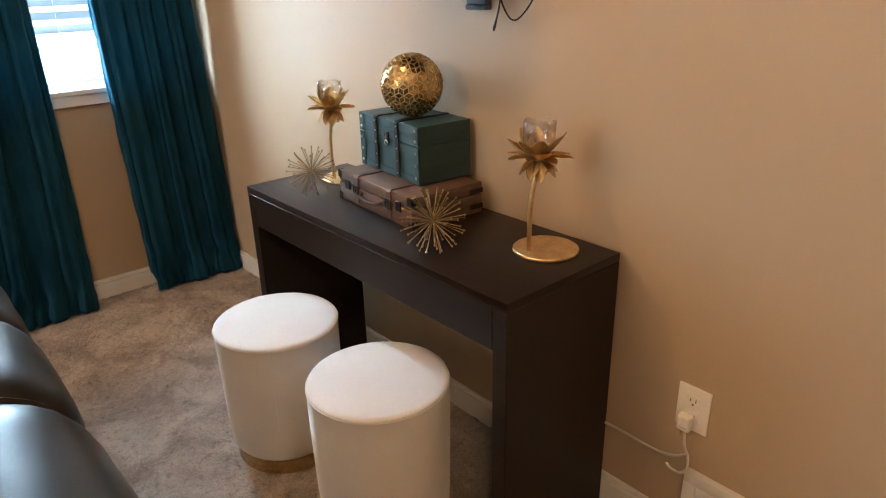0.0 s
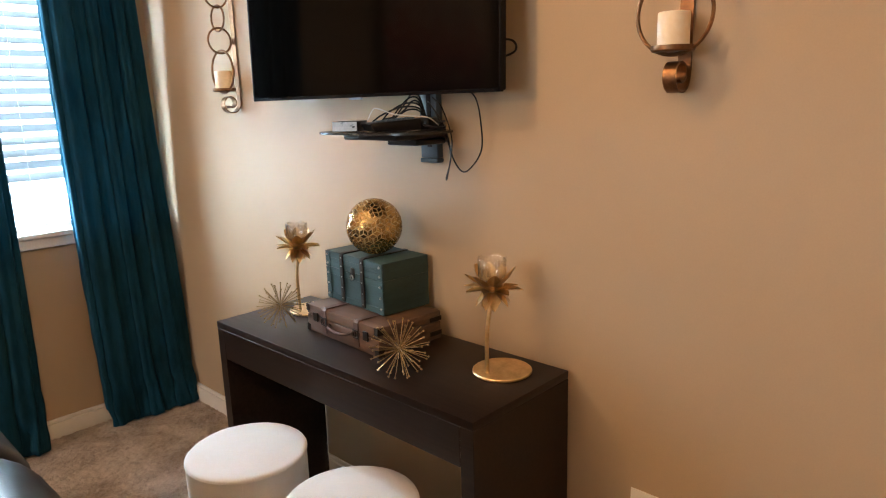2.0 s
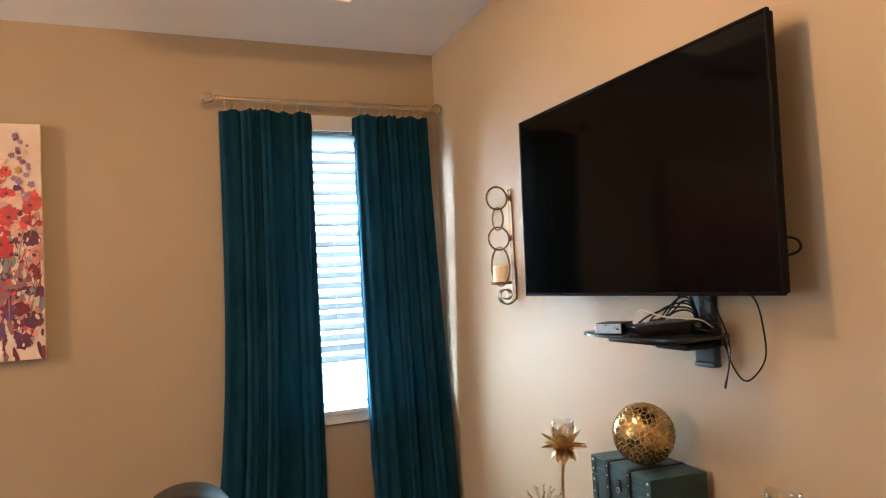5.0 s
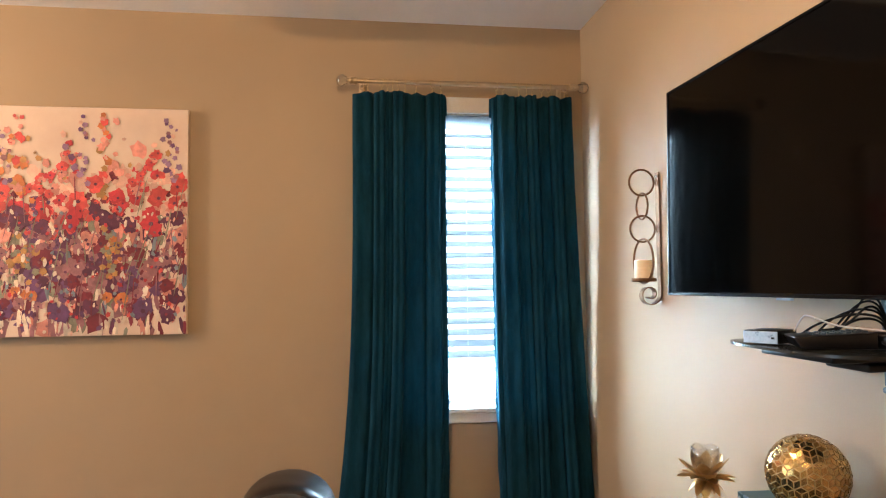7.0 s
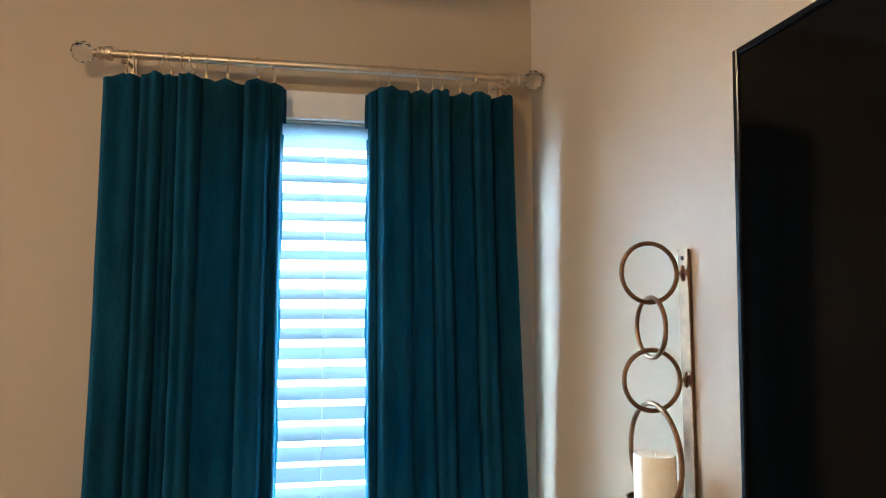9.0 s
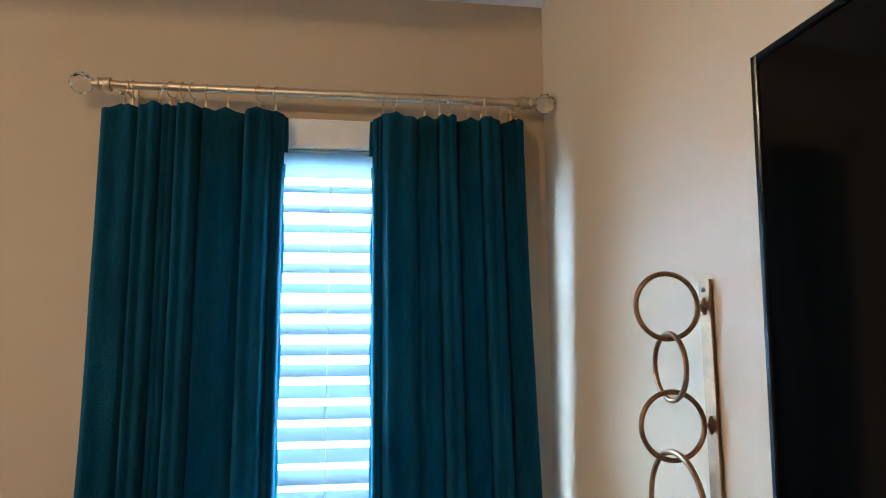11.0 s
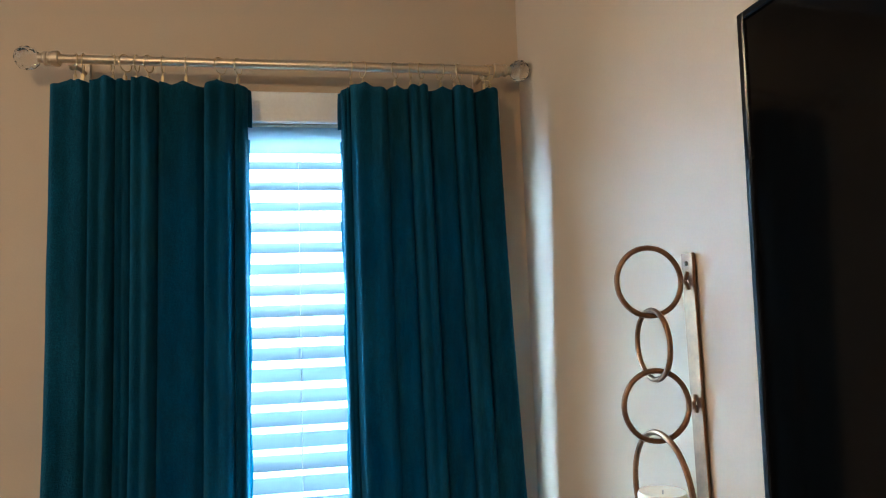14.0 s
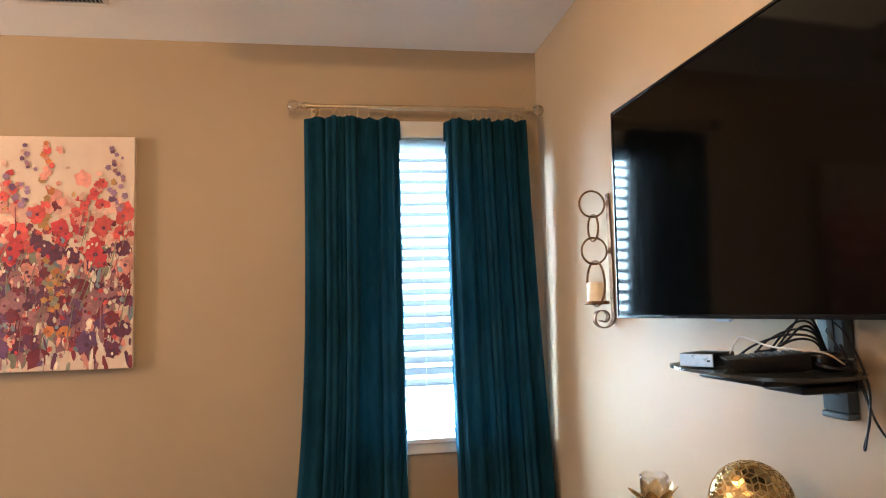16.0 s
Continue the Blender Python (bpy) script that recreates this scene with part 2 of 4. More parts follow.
LEATHER = surface("black_brown_leather", (0.005, 0.004, 0.004), (0.011, 0.009, 0.008), 0.32, 0, 6, 210, 0.20, 0.0010, rough_var=0.06, spec=0.36)
BLACKPLASTIC = surface("black_plastic", (0.004, 0.004, 0.005), (0.008, 0.008, 0.009), 0.32, 0, 20, 200, 0.06, 0.0004, spec=0.22)
BEZEL = surface("gloss_black_bezel", (0.003, 0.003, 0.0035), (0.005, 0.005, 0.0055), 0.20, 0, 20, 200, 0.03, 0.0003, spec=0.12)
BLUEPLASTIC = surface("blue_grey_plastic", (0.040, 0.062, 0.082), (0.058, 0.085, 0.108), 0.45, 0, 20, 200, 0.06, 0.0004)
SILVER = surface("silver_plastic", (0.30, 0.37, 0.44), (0.38, 0.45, 0.52), 0.3, 0.3, 20, 200, 0.04, 0.0003)
SCREEN = surface("tv_screen_glass", (0.001, 0.001, 0.001), (0.0015, 0.0012, 0.001), 0.07, 0, 3, 60, 0.0, 0.0, rough_var=0.01, spec=0.11)
SMOKE = surface("smoked_glass", (0.015, 0.018, 0.02), (0.02, 0.024, 0.027), 0.22, 0, 10, 90, 0.0, 0.0, rough_var=0.02)
CANVAS = surface("cream_canvas", (0.72, 0.55, 0.44), (0.84, 0.68, 0.55), 0.8, 0, 4, 380, 0.3, 0.0008)
WHITEPLASTIC = surface("white_plastic", (0.74, 0.71, 0.65), (0.80, 0.77, 0.71), 0.35, 0, 20, 200, 0.04, 0.0003)
CORD = surface("white_cord", (0.52, 0.48, 0.42), (0.62, 0.58, 0.52), 0.45, 0, 30, 200, 0.1, 0.0004)
# near-black colour standing in for the shade inside sockets and vents
HOLE = surface("slot_shade", (0.008, 0.007, 0.006), (0.014, 0.012, 0.01), 0.9, 0, 20, 100, 0.1, 0.0005)
GLOBE = emission_material("lit_diffuser", (1.0, 0.62, 0.32), 1.25)
DAY = emission_material("bright_overcast_sky", (0.80, 0.93, 1.0), 5.0)


# ---- mesh helpers ----
def finish(name, bm, material, smooth=True, angle=35):
    me = bpy.data.meshes.new(name)
    bmesh.ops.recalc_face_normals(bm, faces=bm.faces)
    bm.to_mesh(me)
    bm.free()
    if material:
        me.materials.append(material)
    if smooth:
        me.shade_smooth()
        me.set_sharp_from_angle(angle=radians(angle))
    return me


def part(name, bm, material, parent, label="", smooth=True, angle=35):
    ob = new(name, finish(name, bm, material, smooth, angle))
    ob.parent = parent
    if label:
        ob["label"] = label
    return ob


def shared(name, me, parent, m):
    ob = new(name, me)
    ob.parent = parent
    ob.matrix_basis = m
    return ob


def thing(name, m, label, category, group="", kind=""):
    ob = new(name)
    ob.empty_display_size = 0.05
    ob.matrix_basis = m
    return tagged(ob, label, category, group, kind)


def structure(name, bm, material, label, category, smooth=False):
    ob = new(name, finish(name, bm, material, smooth))
    return tagged(ob, label, category, "", "structure")


def box(x0, x1, y0, y1, z0, z1, bevel=0.0, seg=2, bm=None):
    own = bmesh.new()
    bmesh.ops.create_cube(own, size=1)
    for v in own.verts:
        v.co = Vector(((x0 + x1) / 2 + v.co.x * (x1 - x0), (y0 + y1) / 2 + v.co.y * (y1 - y0), (z0 + z1) / 2 + v.co.z * (z1 - z0)))
    if bevel:
        bmesh.ops.bevel(own, geom=own.edges[:], offset=bevel, segments=seg, profile=0.5, affect="EDGES")
    return joined(bm, own)


def joined(bm, own):
    if bm is None:
        return own
    me = bpy.data.meshes.new("scrap")
    own.to_mesh(me)
    own.free()
    bm.from_mesh(me)
    bpy.data.meshes.remove(me)
    return bm


def revolve(profile, seg=32, bm=None, axis="z", close=True):
    """Turns (radius, height) pairs about an axis."""
    own = bmesh.new()
    rings = []
    for r, h in profile:
        if r < 1e-6:
            rings.append([own.verts.new((0, 0, h))])
        else:
            rings.append([own.verts.new((r * math.cos(2 * math.pi * k / seg), r * math.sin(2 * math.pi * k / seg), h)) for k in range(seg)])
    for a, b in zip(rings, rings[1:]):
        for k in range(seg):
            j = (k + 1) % seg
            if len(a) == 1 and len(b) == 1:
                continue
            if len(a) == 1:
                own.faces.new((a[0], b[j], b[k]))
            elif len(b) == 1:
                own.faces.new((a[k], a[j], b[0]))
            else:
                own.faces.new((a[k], a[j], b[j], b[k]))
    if axis == "x":
        bmesh.ops.rotate(own, verts=own.verts, matrix=Matrix.Rotation(radians(90), 3, "Y"))
    if axis == "y":
        bmesh.ops.rotate(own, verts=own.verts, matrix=Matrix.Rotation(radians(-90), 3, "X"))
    return joined(bm, own)


def moved(bm, m):
    bmesh.ops.transform(bm, matrix=m, verts=bm.verts)
    return bm


def smooth_path(points, steps=8):
    """A rounded line through the points."""
    pts = [Vector(p) for p in points]
    pts = [2 * pts[0] - pts[1]] + pts + [2 * pts[-1] - pts[-2]]
    out = []
    for a, b, c, d in zip(pts, pts[1:], pts[2:], pts[3:]):
        for k in range(steps):
            t = k / steps
            out.append(0.5 * ((2 * b) + (c - a) * t + (2 * a - 5 * b + 4 * c - d) * t * t + (3 * b - a - 3 * c + d) * t ** 3))
    out.append(pts[-2])
    return out


def tube(points, radius, seg=8, bm=None, closed=False, flat=None):
    """A tube along points; flat=(half width along y, half thickness) makes a strap of it."""
    own = bmesh.new()
    pts = [Vector(p) for p in points]
    n = len(pts)
    rings, side = [], None
    for i, p in enumerate(pts):
        a = pts[(i - 1) % n] if closed or i else p
        b = pts[(i + 1) % n] if closed or i < n - 1 else p
        way = (b - a).normalized()
        if flat:
            s = Vector((0, 1, 0))
            u = way.cross(s).normalized()
            ring = [p + s * x * flat[0] + u * y * flat[1] for x, y in ((-1, -1), (1, -1), (1, 1), (-1, 1))]
        else:
            if side is None:
                side = way.orthogonal().normalized()
            side = (side - way * side.dot(way)).normalized()
            up = way.cross(side)
            ring = [p + radius * (side * math.cos(2 * math.pi * k / seg) + up * math.sin(2 * math.pi * k / seg)) for k in range(seg)]
        rings.append([own.verts.new(c) for c in ring])
    m = len(rings[0])
    for i in range(n if closed else n - 1):
        a, b = rings[i], rings[(i + 1) % n]
        for k in range(m):
            own.faces.new((a[k], a[(k + 1) % m], b[(k + 1) % m], b[k]))
    if not closed:
        own.faces.new(rings[0][::-1])
        own.faces.new(rings[-1])
    return joined(bm, own)


def ring(radius, wire, plane="yz", seg=40, bm=None, centre=(0, 0, 0)):
    pts = []
    for k in range(seg):
        c, s = radius * math.cos(2 * math.pi * k / seg), radius * math.sin(2 * math.pi * k / seg)
        p = {"yz": (0, c, s), "xz": (c, 0, s), "xy": (c, s, 0)}[plane]
        pts.append(Vector(p) + Vector(centre))
    return tube(pts, wire, 8, bm, closed=True)


# ---- the room ----
XW, YS, H = -6.2, -5.2, 2.74
floor_bm = bmesh.new()
box(XW - 0.12, 0.12, YS - 0.12, 0.12, -0.12, -0.010, bm=floor_bm)
structure("floor_slab", floor_bm, CARPET, "brown subfloor under the carpet of the room", "floor")
# carpet pile: an uneven sheet, fine where one walks past it
xs = list(np.arange(XW, -1.3, 0.06)) + list(np.arange(-1.3, 0.0001, 0.007))
ys = list(np.arange(YS, -2.9, 0.06)) + list(np.arange(-2.9, 0.0001, 0.007))
rng = np.random.RandomState(4)
cverts, cfaces = [], []
hz = rng.rand(len(xs), len(ys))
for i, x in enumerate(xs):
    for j, y in enumerate(ys):
        z = 0.006 * hz[i, j] + 0.009 * noise.noise(Vector((x * 48, y * 48, 0))) + 0.006 * noise.noise(Vector((x * 13, y * 13, 3)))
        cverts.append((x, y, z))
for i in range(len(xs) - 1):
    for j in range(len(ys) - 1):
        a = i * len(ys) + j
        cfaces.append((a, a + len(ys), a + len(ys) + 1, a + 1))
cme = bpy.data.meshes.new("floor")
cme.from_pydata(cverts, [], cfaces)
cme.materials.append(CARPET)
cme.shade_smooth()
tagged(new("floor", cme), "mottled brown cut-pile carpet covering the whole room", "carpet floor", "", "structure")

structure("wall_east", box(0, 0.12, YS, 0.12, 0, H), WALL, "warm beige painted wall behind the television", "wall")
# unseen space past the wall's end, added to shape the warm light
XN, YN = -2.95, 2.2
nb = box(XN, WX0, 0, 0.12, 0, H)
box(WX1, -0.0005, 0, 0.12, 0, H, bm=nb)
box(WX0, WX1, 0, 0.12, 0, WZ0 - 0.02, bm=nb)
box(WX0, WX1, 0, 0.12, WZ1, H, bm=nb)
structure("wall_north", nb, WALL, "warm beige painted wall around the window", "wall")
structure("wall_added_space", box(XN, XN + 0.12, 0.1205, YN, 0, H), WALL, "warm beige painted side wall of an added unseen space", "wall")
structure("wall_added_space_north", box(XW, XN + 0.12, YN, YN + 0.12, 0, H), WALL, "warm beige painted end wall of an added unseen space", "wall")
wb = box(XW - 0.12, XW, YS, -2.6, 0, H)
box(XW - 0.12, XW, -1.0, YN + 0.12, 0, H, bm=wb)
box(XW - 0.12, XW, -2.6, -1.0, 0, 0.94, bm=wb)
box(XW - 0.12, XW, -2.6, -1.0, 2.16, H, bm=wb)
structure("wall_west", wb, WALL, "warm beige painted plain wall", "wall")
structure("wall_south", box(XW, 0, YS - 0.12, YS, 0, H), WALL, "warm beige painted plain wall", "wall")
cl = box(XW - 0.12, 0.12, YS - 0.12, 0.12, H, H + 0.12)
box(XW - 0.12, XN + 0.12, 0.1205, YN + 0.12, H, H + 0.12, bm=cl)
structure("ceiling", cl, CEIL, "flat white painted ceiling", "ceiling")
structure("floor_added_space", box(XW, XN, 0.0005, YN, -0.12, -0.002), CARPET, "brown carpet of an added unseen space", "carpet floor")


def baseboard(name, x0, x1, y0, y1, along):
    bm = box(x0, x1, y0, y1, 0.0, 0.075, 0.002, 1)
    if along == "y":
        box(x0 + 0.005, x1, y0, y1, 0.075, 0.094, 0.004, 2, bm=bm)
    else:
        box(x0, x1, y0 + 0.005, y1, 0.075, 0.094, 0.004, 2, bm=bm)
    return structure(name, bm, TRIM, "white painted wooden baseboard along the wall", "baseboard")


baseboard("baseboard_1", -0.014, 0.0, -2.556, -0.0145, "y")
baseboard("baseboard_2", XN, -0.0005, -0.014, 0.0, "x")
baseboard("baseboard_3", -0.014, 0.0, YS, -3.09, "y")

# window: frame, sash, sill, casing, panes
window = tagged(thing("window_1", pose(-0.57, 0, 1.62), "white framed sash window with bright daylight behind it", "window"), kind="structure")


def win(name, x0, x1, y0, y1, z0, z1, mat, parent, bevel=0.002, label=""):
    return part(name, box(x0 + 0.57, x1 + 0.57, y0, y1, z0 - 1.62, z1 - 1.62, bevel, 1), mat, parent, label)


win("jamb", WX0, WX0 + 0.03, 0.03, 0.118, WZ0, WZ1, TRIM, window)
win("jamb", WX1 - 0.03, WX1, 0.03, 0.118, WZ0, WZ1, TRIM, window)
win("head", WX0 + 0.03, WX1 - 0.03, 0.03, 0.118, WZ1 - 0.03, WZ1, TRIM, window)
win("bottom_rail", WX0 + 0.03, WX1 - 0.03, 0.06, 0.10, WZ0 + 0.004, WZ0 + 0.03, TRIM, window)
pane = win("pane", WX0 + 0.03, WX1 - 0.03, 0.086, 0.090, WZ0 + 0.03, WZ1 - 0.03, CLEAR, window, 0)
pane.visible_shadow = False
win("sill", WX0 - 0.07, WX1 + 0.06, -0.035, 0.06, WZ0 - 0.02, WZ0 + 0.002, TRIM, window, 0.004, "white window sill board")
win("apron", WX0 - 0.05, WX1 + 0.045, -0.018, -0.001, 0.878, WZ0 - 0.021, TRIM, window, 0.003)
win("head_casing", WX0 - 0.05, WX1 + 0.05, -0.016, -0.001, WZ1 + 0.001, WZ1 + 0.078, TRIM, window, 0.003)
win("side_casing", WX0 - 0.05, WX0 - 0.001, -0.016, -0.001, WZ0 + 0.003, WZ1, TRIM, window, 0.003)
win("side_casing", WX1 + 0.001, WX1 + 0.05, -0.016, -0.001, WZ0 + 0.003, WZ1, TRIM, window, 0.003)
# unseen window, assumed, built round the opening of the west fill
window2 = tagged(thing("window_2_assumed", pose(XW, -1.8, 1.55), "unseen white framed window, assumed, around the cool west fill", "window"), kind="structure")
for y0, y1, z0, z1 in ((-0.8, -0.76, -0.61, 0.61), (0.76, 0.8, -0.61, 0.61), (-0.76, 0.76, -0.61, -0.57), (-0.76, 0.76, 0.57, 0.61)):
    part("window_frame", box(-0.05, -0.005, y0, y1, z0, z1, 0.002, 1), TRIM, window2)
structure("backdrop", box(-9, 8, 6.0, 6.05, -0.8, 9), DAY, "pale overcast daylight beyond the window", "backdrop")
structure("ground", box(-40, 40, 0.3, 60, -0.9, -0.8), CONCRETE, "plain grey ground outside the window", "ground")

# ---- window dressing ----
def window_blind():
    root = thing("window_blind", pose(-0.53, 0.035, 2.30), "white two-inch faux wood blind, slat colour darkened as shade, half-open, raised above the sill", "blind")
    w = 0.386
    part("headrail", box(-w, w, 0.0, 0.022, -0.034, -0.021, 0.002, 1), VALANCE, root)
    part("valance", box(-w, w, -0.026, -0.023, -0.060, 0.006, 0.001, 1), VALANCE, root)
    slat_bm = bmesh.new()
    for k in range(7):
        u = -1 + 2 * k / 6
        for x in (-w, w):
            slat_bm.verts.new((x, u * 0.025, 0.0016 * (1 - u * u)))
    slat_bm.verts.ensure_lookup_table()
    for k in range(6):
        slat_bm.faces.new((slat_bm.verts[2 * k], slat_bm.verts[2 * k + 1], slat_bm.verts[2 * k + 3], slat_bm.verts[2 * k + 2]))
    bmesh.ops.solidify(slat_bm, geom=slat_bm.faces[:], thickness=0.0026)
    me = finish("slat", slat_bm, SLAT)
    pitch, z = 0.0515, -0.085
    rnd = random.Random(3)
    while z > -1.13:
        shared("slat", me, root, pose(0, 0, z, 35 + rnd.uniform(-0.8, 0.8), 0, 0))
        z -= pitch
    part("bottom_rail", box(-w, w, -0.012, 0.012, -1.20, -1.178, 0.003, 2), VALANCE, root)
    for x in (-0.29, -0.04, 0.29):
        for y in (-0.024, 0.024):
            part("ladder_cord", tube([(x, y, -0.05), (x, y, -1.18)], 0.0009, 5), CORD, root)
    return root


window_blind()

ROD_Y, ROD_Z = -0.096, 2.425


def curtain_rod():
    root = thing("curtain_rod", pose(-0.5855, ROD_Y, ROD_Z), "champagne metal curtain rod with clear crystal ball finials", "curtain rod")
    half = 0.5055
    part("rod", revolve([(0, -half), (0.0095, -half), (0.0095, half), (0, half)], 20, axis="x"), ROD, root)
    part("inner_rod", revolve([(0, -0.12), (0.0108, -0.12), (0.0108, half), (0, half)], 20, axis="x"), ROD, root)
    for s in (-1, 1):
        prof = [(0, 0), (0.0165, 0), (0.0175, 0.006), (0.0165, 0.014), (0.0135, 0.016), (0.0135, 0.022), (0.0155, 0.024), (0.0155, 0.03), (0.0105, 0.033), (0.0105, 0.042), (0, 0.042)]
        bm = revolve(prof, 24, axis="x")
        if s < 0:
            bmesh.ops.rotate(bm, verts=bm.verts, matrix=Matrix.Rotation(math.pi, 3, "Z"))
        moved(bm, Matrix.Translation((s * (half - 0.012), 0, 0)))
        part("collar", bm, ROD, root)
        ball = bmesh.new()
        bmesh.ops.create_icosphere(ball, subdivisions=2, radius=0.027)
        moved(ball, Matrix.Translation((s * (half + 0.053), 0, 0)))
        part("finial", ball, CRYSTAL, root, "clear faceted crystal ball", smooth=False)
        x = s * (half - 0.035)
        bm = tube(smooth_path([(x, -ROD_Y - 0.002, 0.0), (x, 0.04, -0.004), (x, 0.006, -0.018), (x, 0.0, -0.0145)], 6), 0.005, 8)
        box(x - 0.012, x + 0.012, -ROD_Y - 0.006, -ROD_Y - 0.0005, -0.03, 0.03, 0.002, 1, bm=bm)
        part("bracket", bm, ROD, root)
    return root


curtain_rod()


def curtain(name, top, low, power, seed, folds, clip_xs, label):
    """A velvet panel. top and low: its left and right edges at the rod and near the floor; folds: widths and depths along it."""
    rnd = random.Random(seed)
    root = thing(name, pose((top[0] + top[1]) / 2, ROD_Y, 0), label, "curtain", "curtains at the window")
    ox, nu, nv = (top[0] + top[1]) / 2, 150, 80
    total = sum(w for w, _ in folds)
    edges, acc = [0.0], 0.0
    for w, _ in folds:
        acc += w / total
        edges.append(acc)
    us = [(x - top[0]) / (top[1] - top[0]) for x in clip_xs]
    bm = bmesh.new()
    grid = []
    ph = [rnd.uniform(0, 6.28) for _ in range(8)]
    for j in range(nv + 1):
        v = j / nv
        row = []
        for i in range(nu + 1):
            u = i / nu
            k = max(i2 for i2, e in enumerate(edges[:-1]) if u >= e - 1e-9)
            q = (u - edges[k]) / (edges[k + 1] - edges[k])
            hump = max(0.0, math.sin(math.pi * q))
            wave = min(1.0, 1.9 * hump) ** 0.6 - 0.10 * hump ** 6
            depth = folds[k][1]
            # distance from the nearest clip lets the hem sag between clips
            d = min(abs(u - c) for c in us)
            sag = 0.012 * min(1.0, d / 0.06)
            z_top = 2.378 - sag - 0.006 * wave
            drop = 1 - v
            z = 0.006 + (z_top - 0.006) * drop
            x0 = top[0] + (low[0] - top[0]) * v ** power[0]
            x1 = top[1] + (low[1] - top[1]) * v ** power[1]
            x = x0 + (x1 - x0) * u
            amp = 1.35 * depth * (1.0 - 0.50 * v) + 0.02 * v * noise.noise(Vector((u * 3.1, v * 1.2, seed)))
            y = -amp * wave + 0.012
            y += 0.004 * math.sin(9 * v + ph[k % 8]) * v
            x += 0.006 * math.sin(5 * v + ph[(k + 3) % 8]) * v
            if v > 0.86:
                w = (v - 0.86) / 0.14
                crease = noise.noise(Vector((x * 16, z * 12, seed)))
                y -= 0.055 * w * w * (0.4 + 1.1 * abs(noise.noise(Vector((x * 8, 2, seed))))) - 0.055 * w * crease
                x += 0.034 * w * crease
                z = max(0.012, z + 0.02 * w * abs(crease))
            y += 0.0025 * noise.noise(Vector((x * 30, z * 7, seed)))
            y, x = min(y, 0.055), min(x, -0.016)
            row.append(bm.verts.new((x - ox, y, z)))
        grid.append(row)
    for a, b in zip(grid, grid[1:]):
        for i in range(nu):
            bm.faces.new((a[i], a[i + 1], b[i + 1], b[i]))
    inner, side = (nu, 1) if top[0] < -0.6 else (0, -1)
    rim = [row[inner].co.copy() for row in grid]
    panel = part("panel", bm, VELVET, root, "deep teal velvet panel puddling on the carpet", angle=180)
    so = panel.modifiers.new("cloth", "SOLIDIFY")
    so.thickness, so.offset = 0.004, 1
    # the turned edge towards the daylight: a pale lining, folded back in velvet at the top
    for name2, j0, j1, wide, mat in (("lining_edge", 4, nv - 3, 0.007, LINING), ("folded_corner", 0, 3, 0.010, VELVET)):
        eb = bmesh.new()
        rows = []
        for j in range(j0, j1 + 1):
            p = rim[j]
            wob = 0.002 * math.sin(j * 0.7)
            rows.append([eb.verts.new((p.x + side * q * (wide + wob), p.y + 0.004 + 0.010 * q, p.z)) for q in (0.0, 0.5, 1.0)])
        for a, b in zip(rows, rows[1:]):
            for i in range(2):
                eb.faces.new((a[i], a[i + 1], b[i + 1], b[i]))
        edge = part(name2, eb, mat, root, "pale blue lining edge" if mat is LINING else "folded back velvet corner", angle=180)
        th = edge.modifiers.new("cloth", "SOLIDIFY")
        th.thickness = 0.002 if mat is LINING else 0.004
    for x in clip_xs:
        turn = rnd.uniform(-35, 35)
        m = Matrix.Translation((x - ox, 0, ROD_Z)) @ Matrix.Rotation(radians(turn), 4, "Z")
        rb = ring(0.019, 0.0013, "yz", 24)
        moved(rb, m @ Matrix.Translation((0, 0, -0.0065)))
        rp = part("ring", rb, BRASS, root)
        cb2 = tube([(0, 0, -0.0245), (0, 0, -0.034)], 0.0012, 6)
        box(-0.0035, 0.0035, -0.004, 0.004, -0.058, -0.034, 0.001, 1, bm=cb2)
        moved(cb2, m)
        part("clip", cb2, BRASS, rp)
    return root


LEFT_CLIPS = [-1.046, -1.03, -0.968, -0.942, -0.918, -0.893, -0.862, -0.812, -0.738, -0.698]
RIGHT_CLIPS = [-0.441, -0.412, -0.336, -0.299, -0.273, -0.226, -0.192, -0.18, -0.117, -0.104]
curtain("curtain", (-1.095, -0.682), (-1.25, -0.690), (3.2, 2.0), 5, [(1.35, 0.026), (0.75, 0.048), (0.5, 0.034), (0.75, 0.05), (1.5, 0.030), (0.95, 0.042), (0.35, 0.02)], LEFT_CLIPS,
        "deep teal velvet curtain clipped to the rod, pooling on carpet")
curtain("curtain", (-0.462, -0.088), (-0.435, 0.008), (1.5, 1.25), 11, [(0.3, 0.02), (1.35, 0.045), (0.85, 0.03), (0.7, 0.042), (1.0, 0.03), (0.75, 0.042), (1.0, 0.03)], RIGHT_CLIPS,
        "deep teal velvet curtain panel hanging beside the corner")


# ---- television, its mount and shelf ----
TVX, TY0, TY1, TZ0, TZ1 = -0.094, -2.184, -1.086, 1.468, 2.110


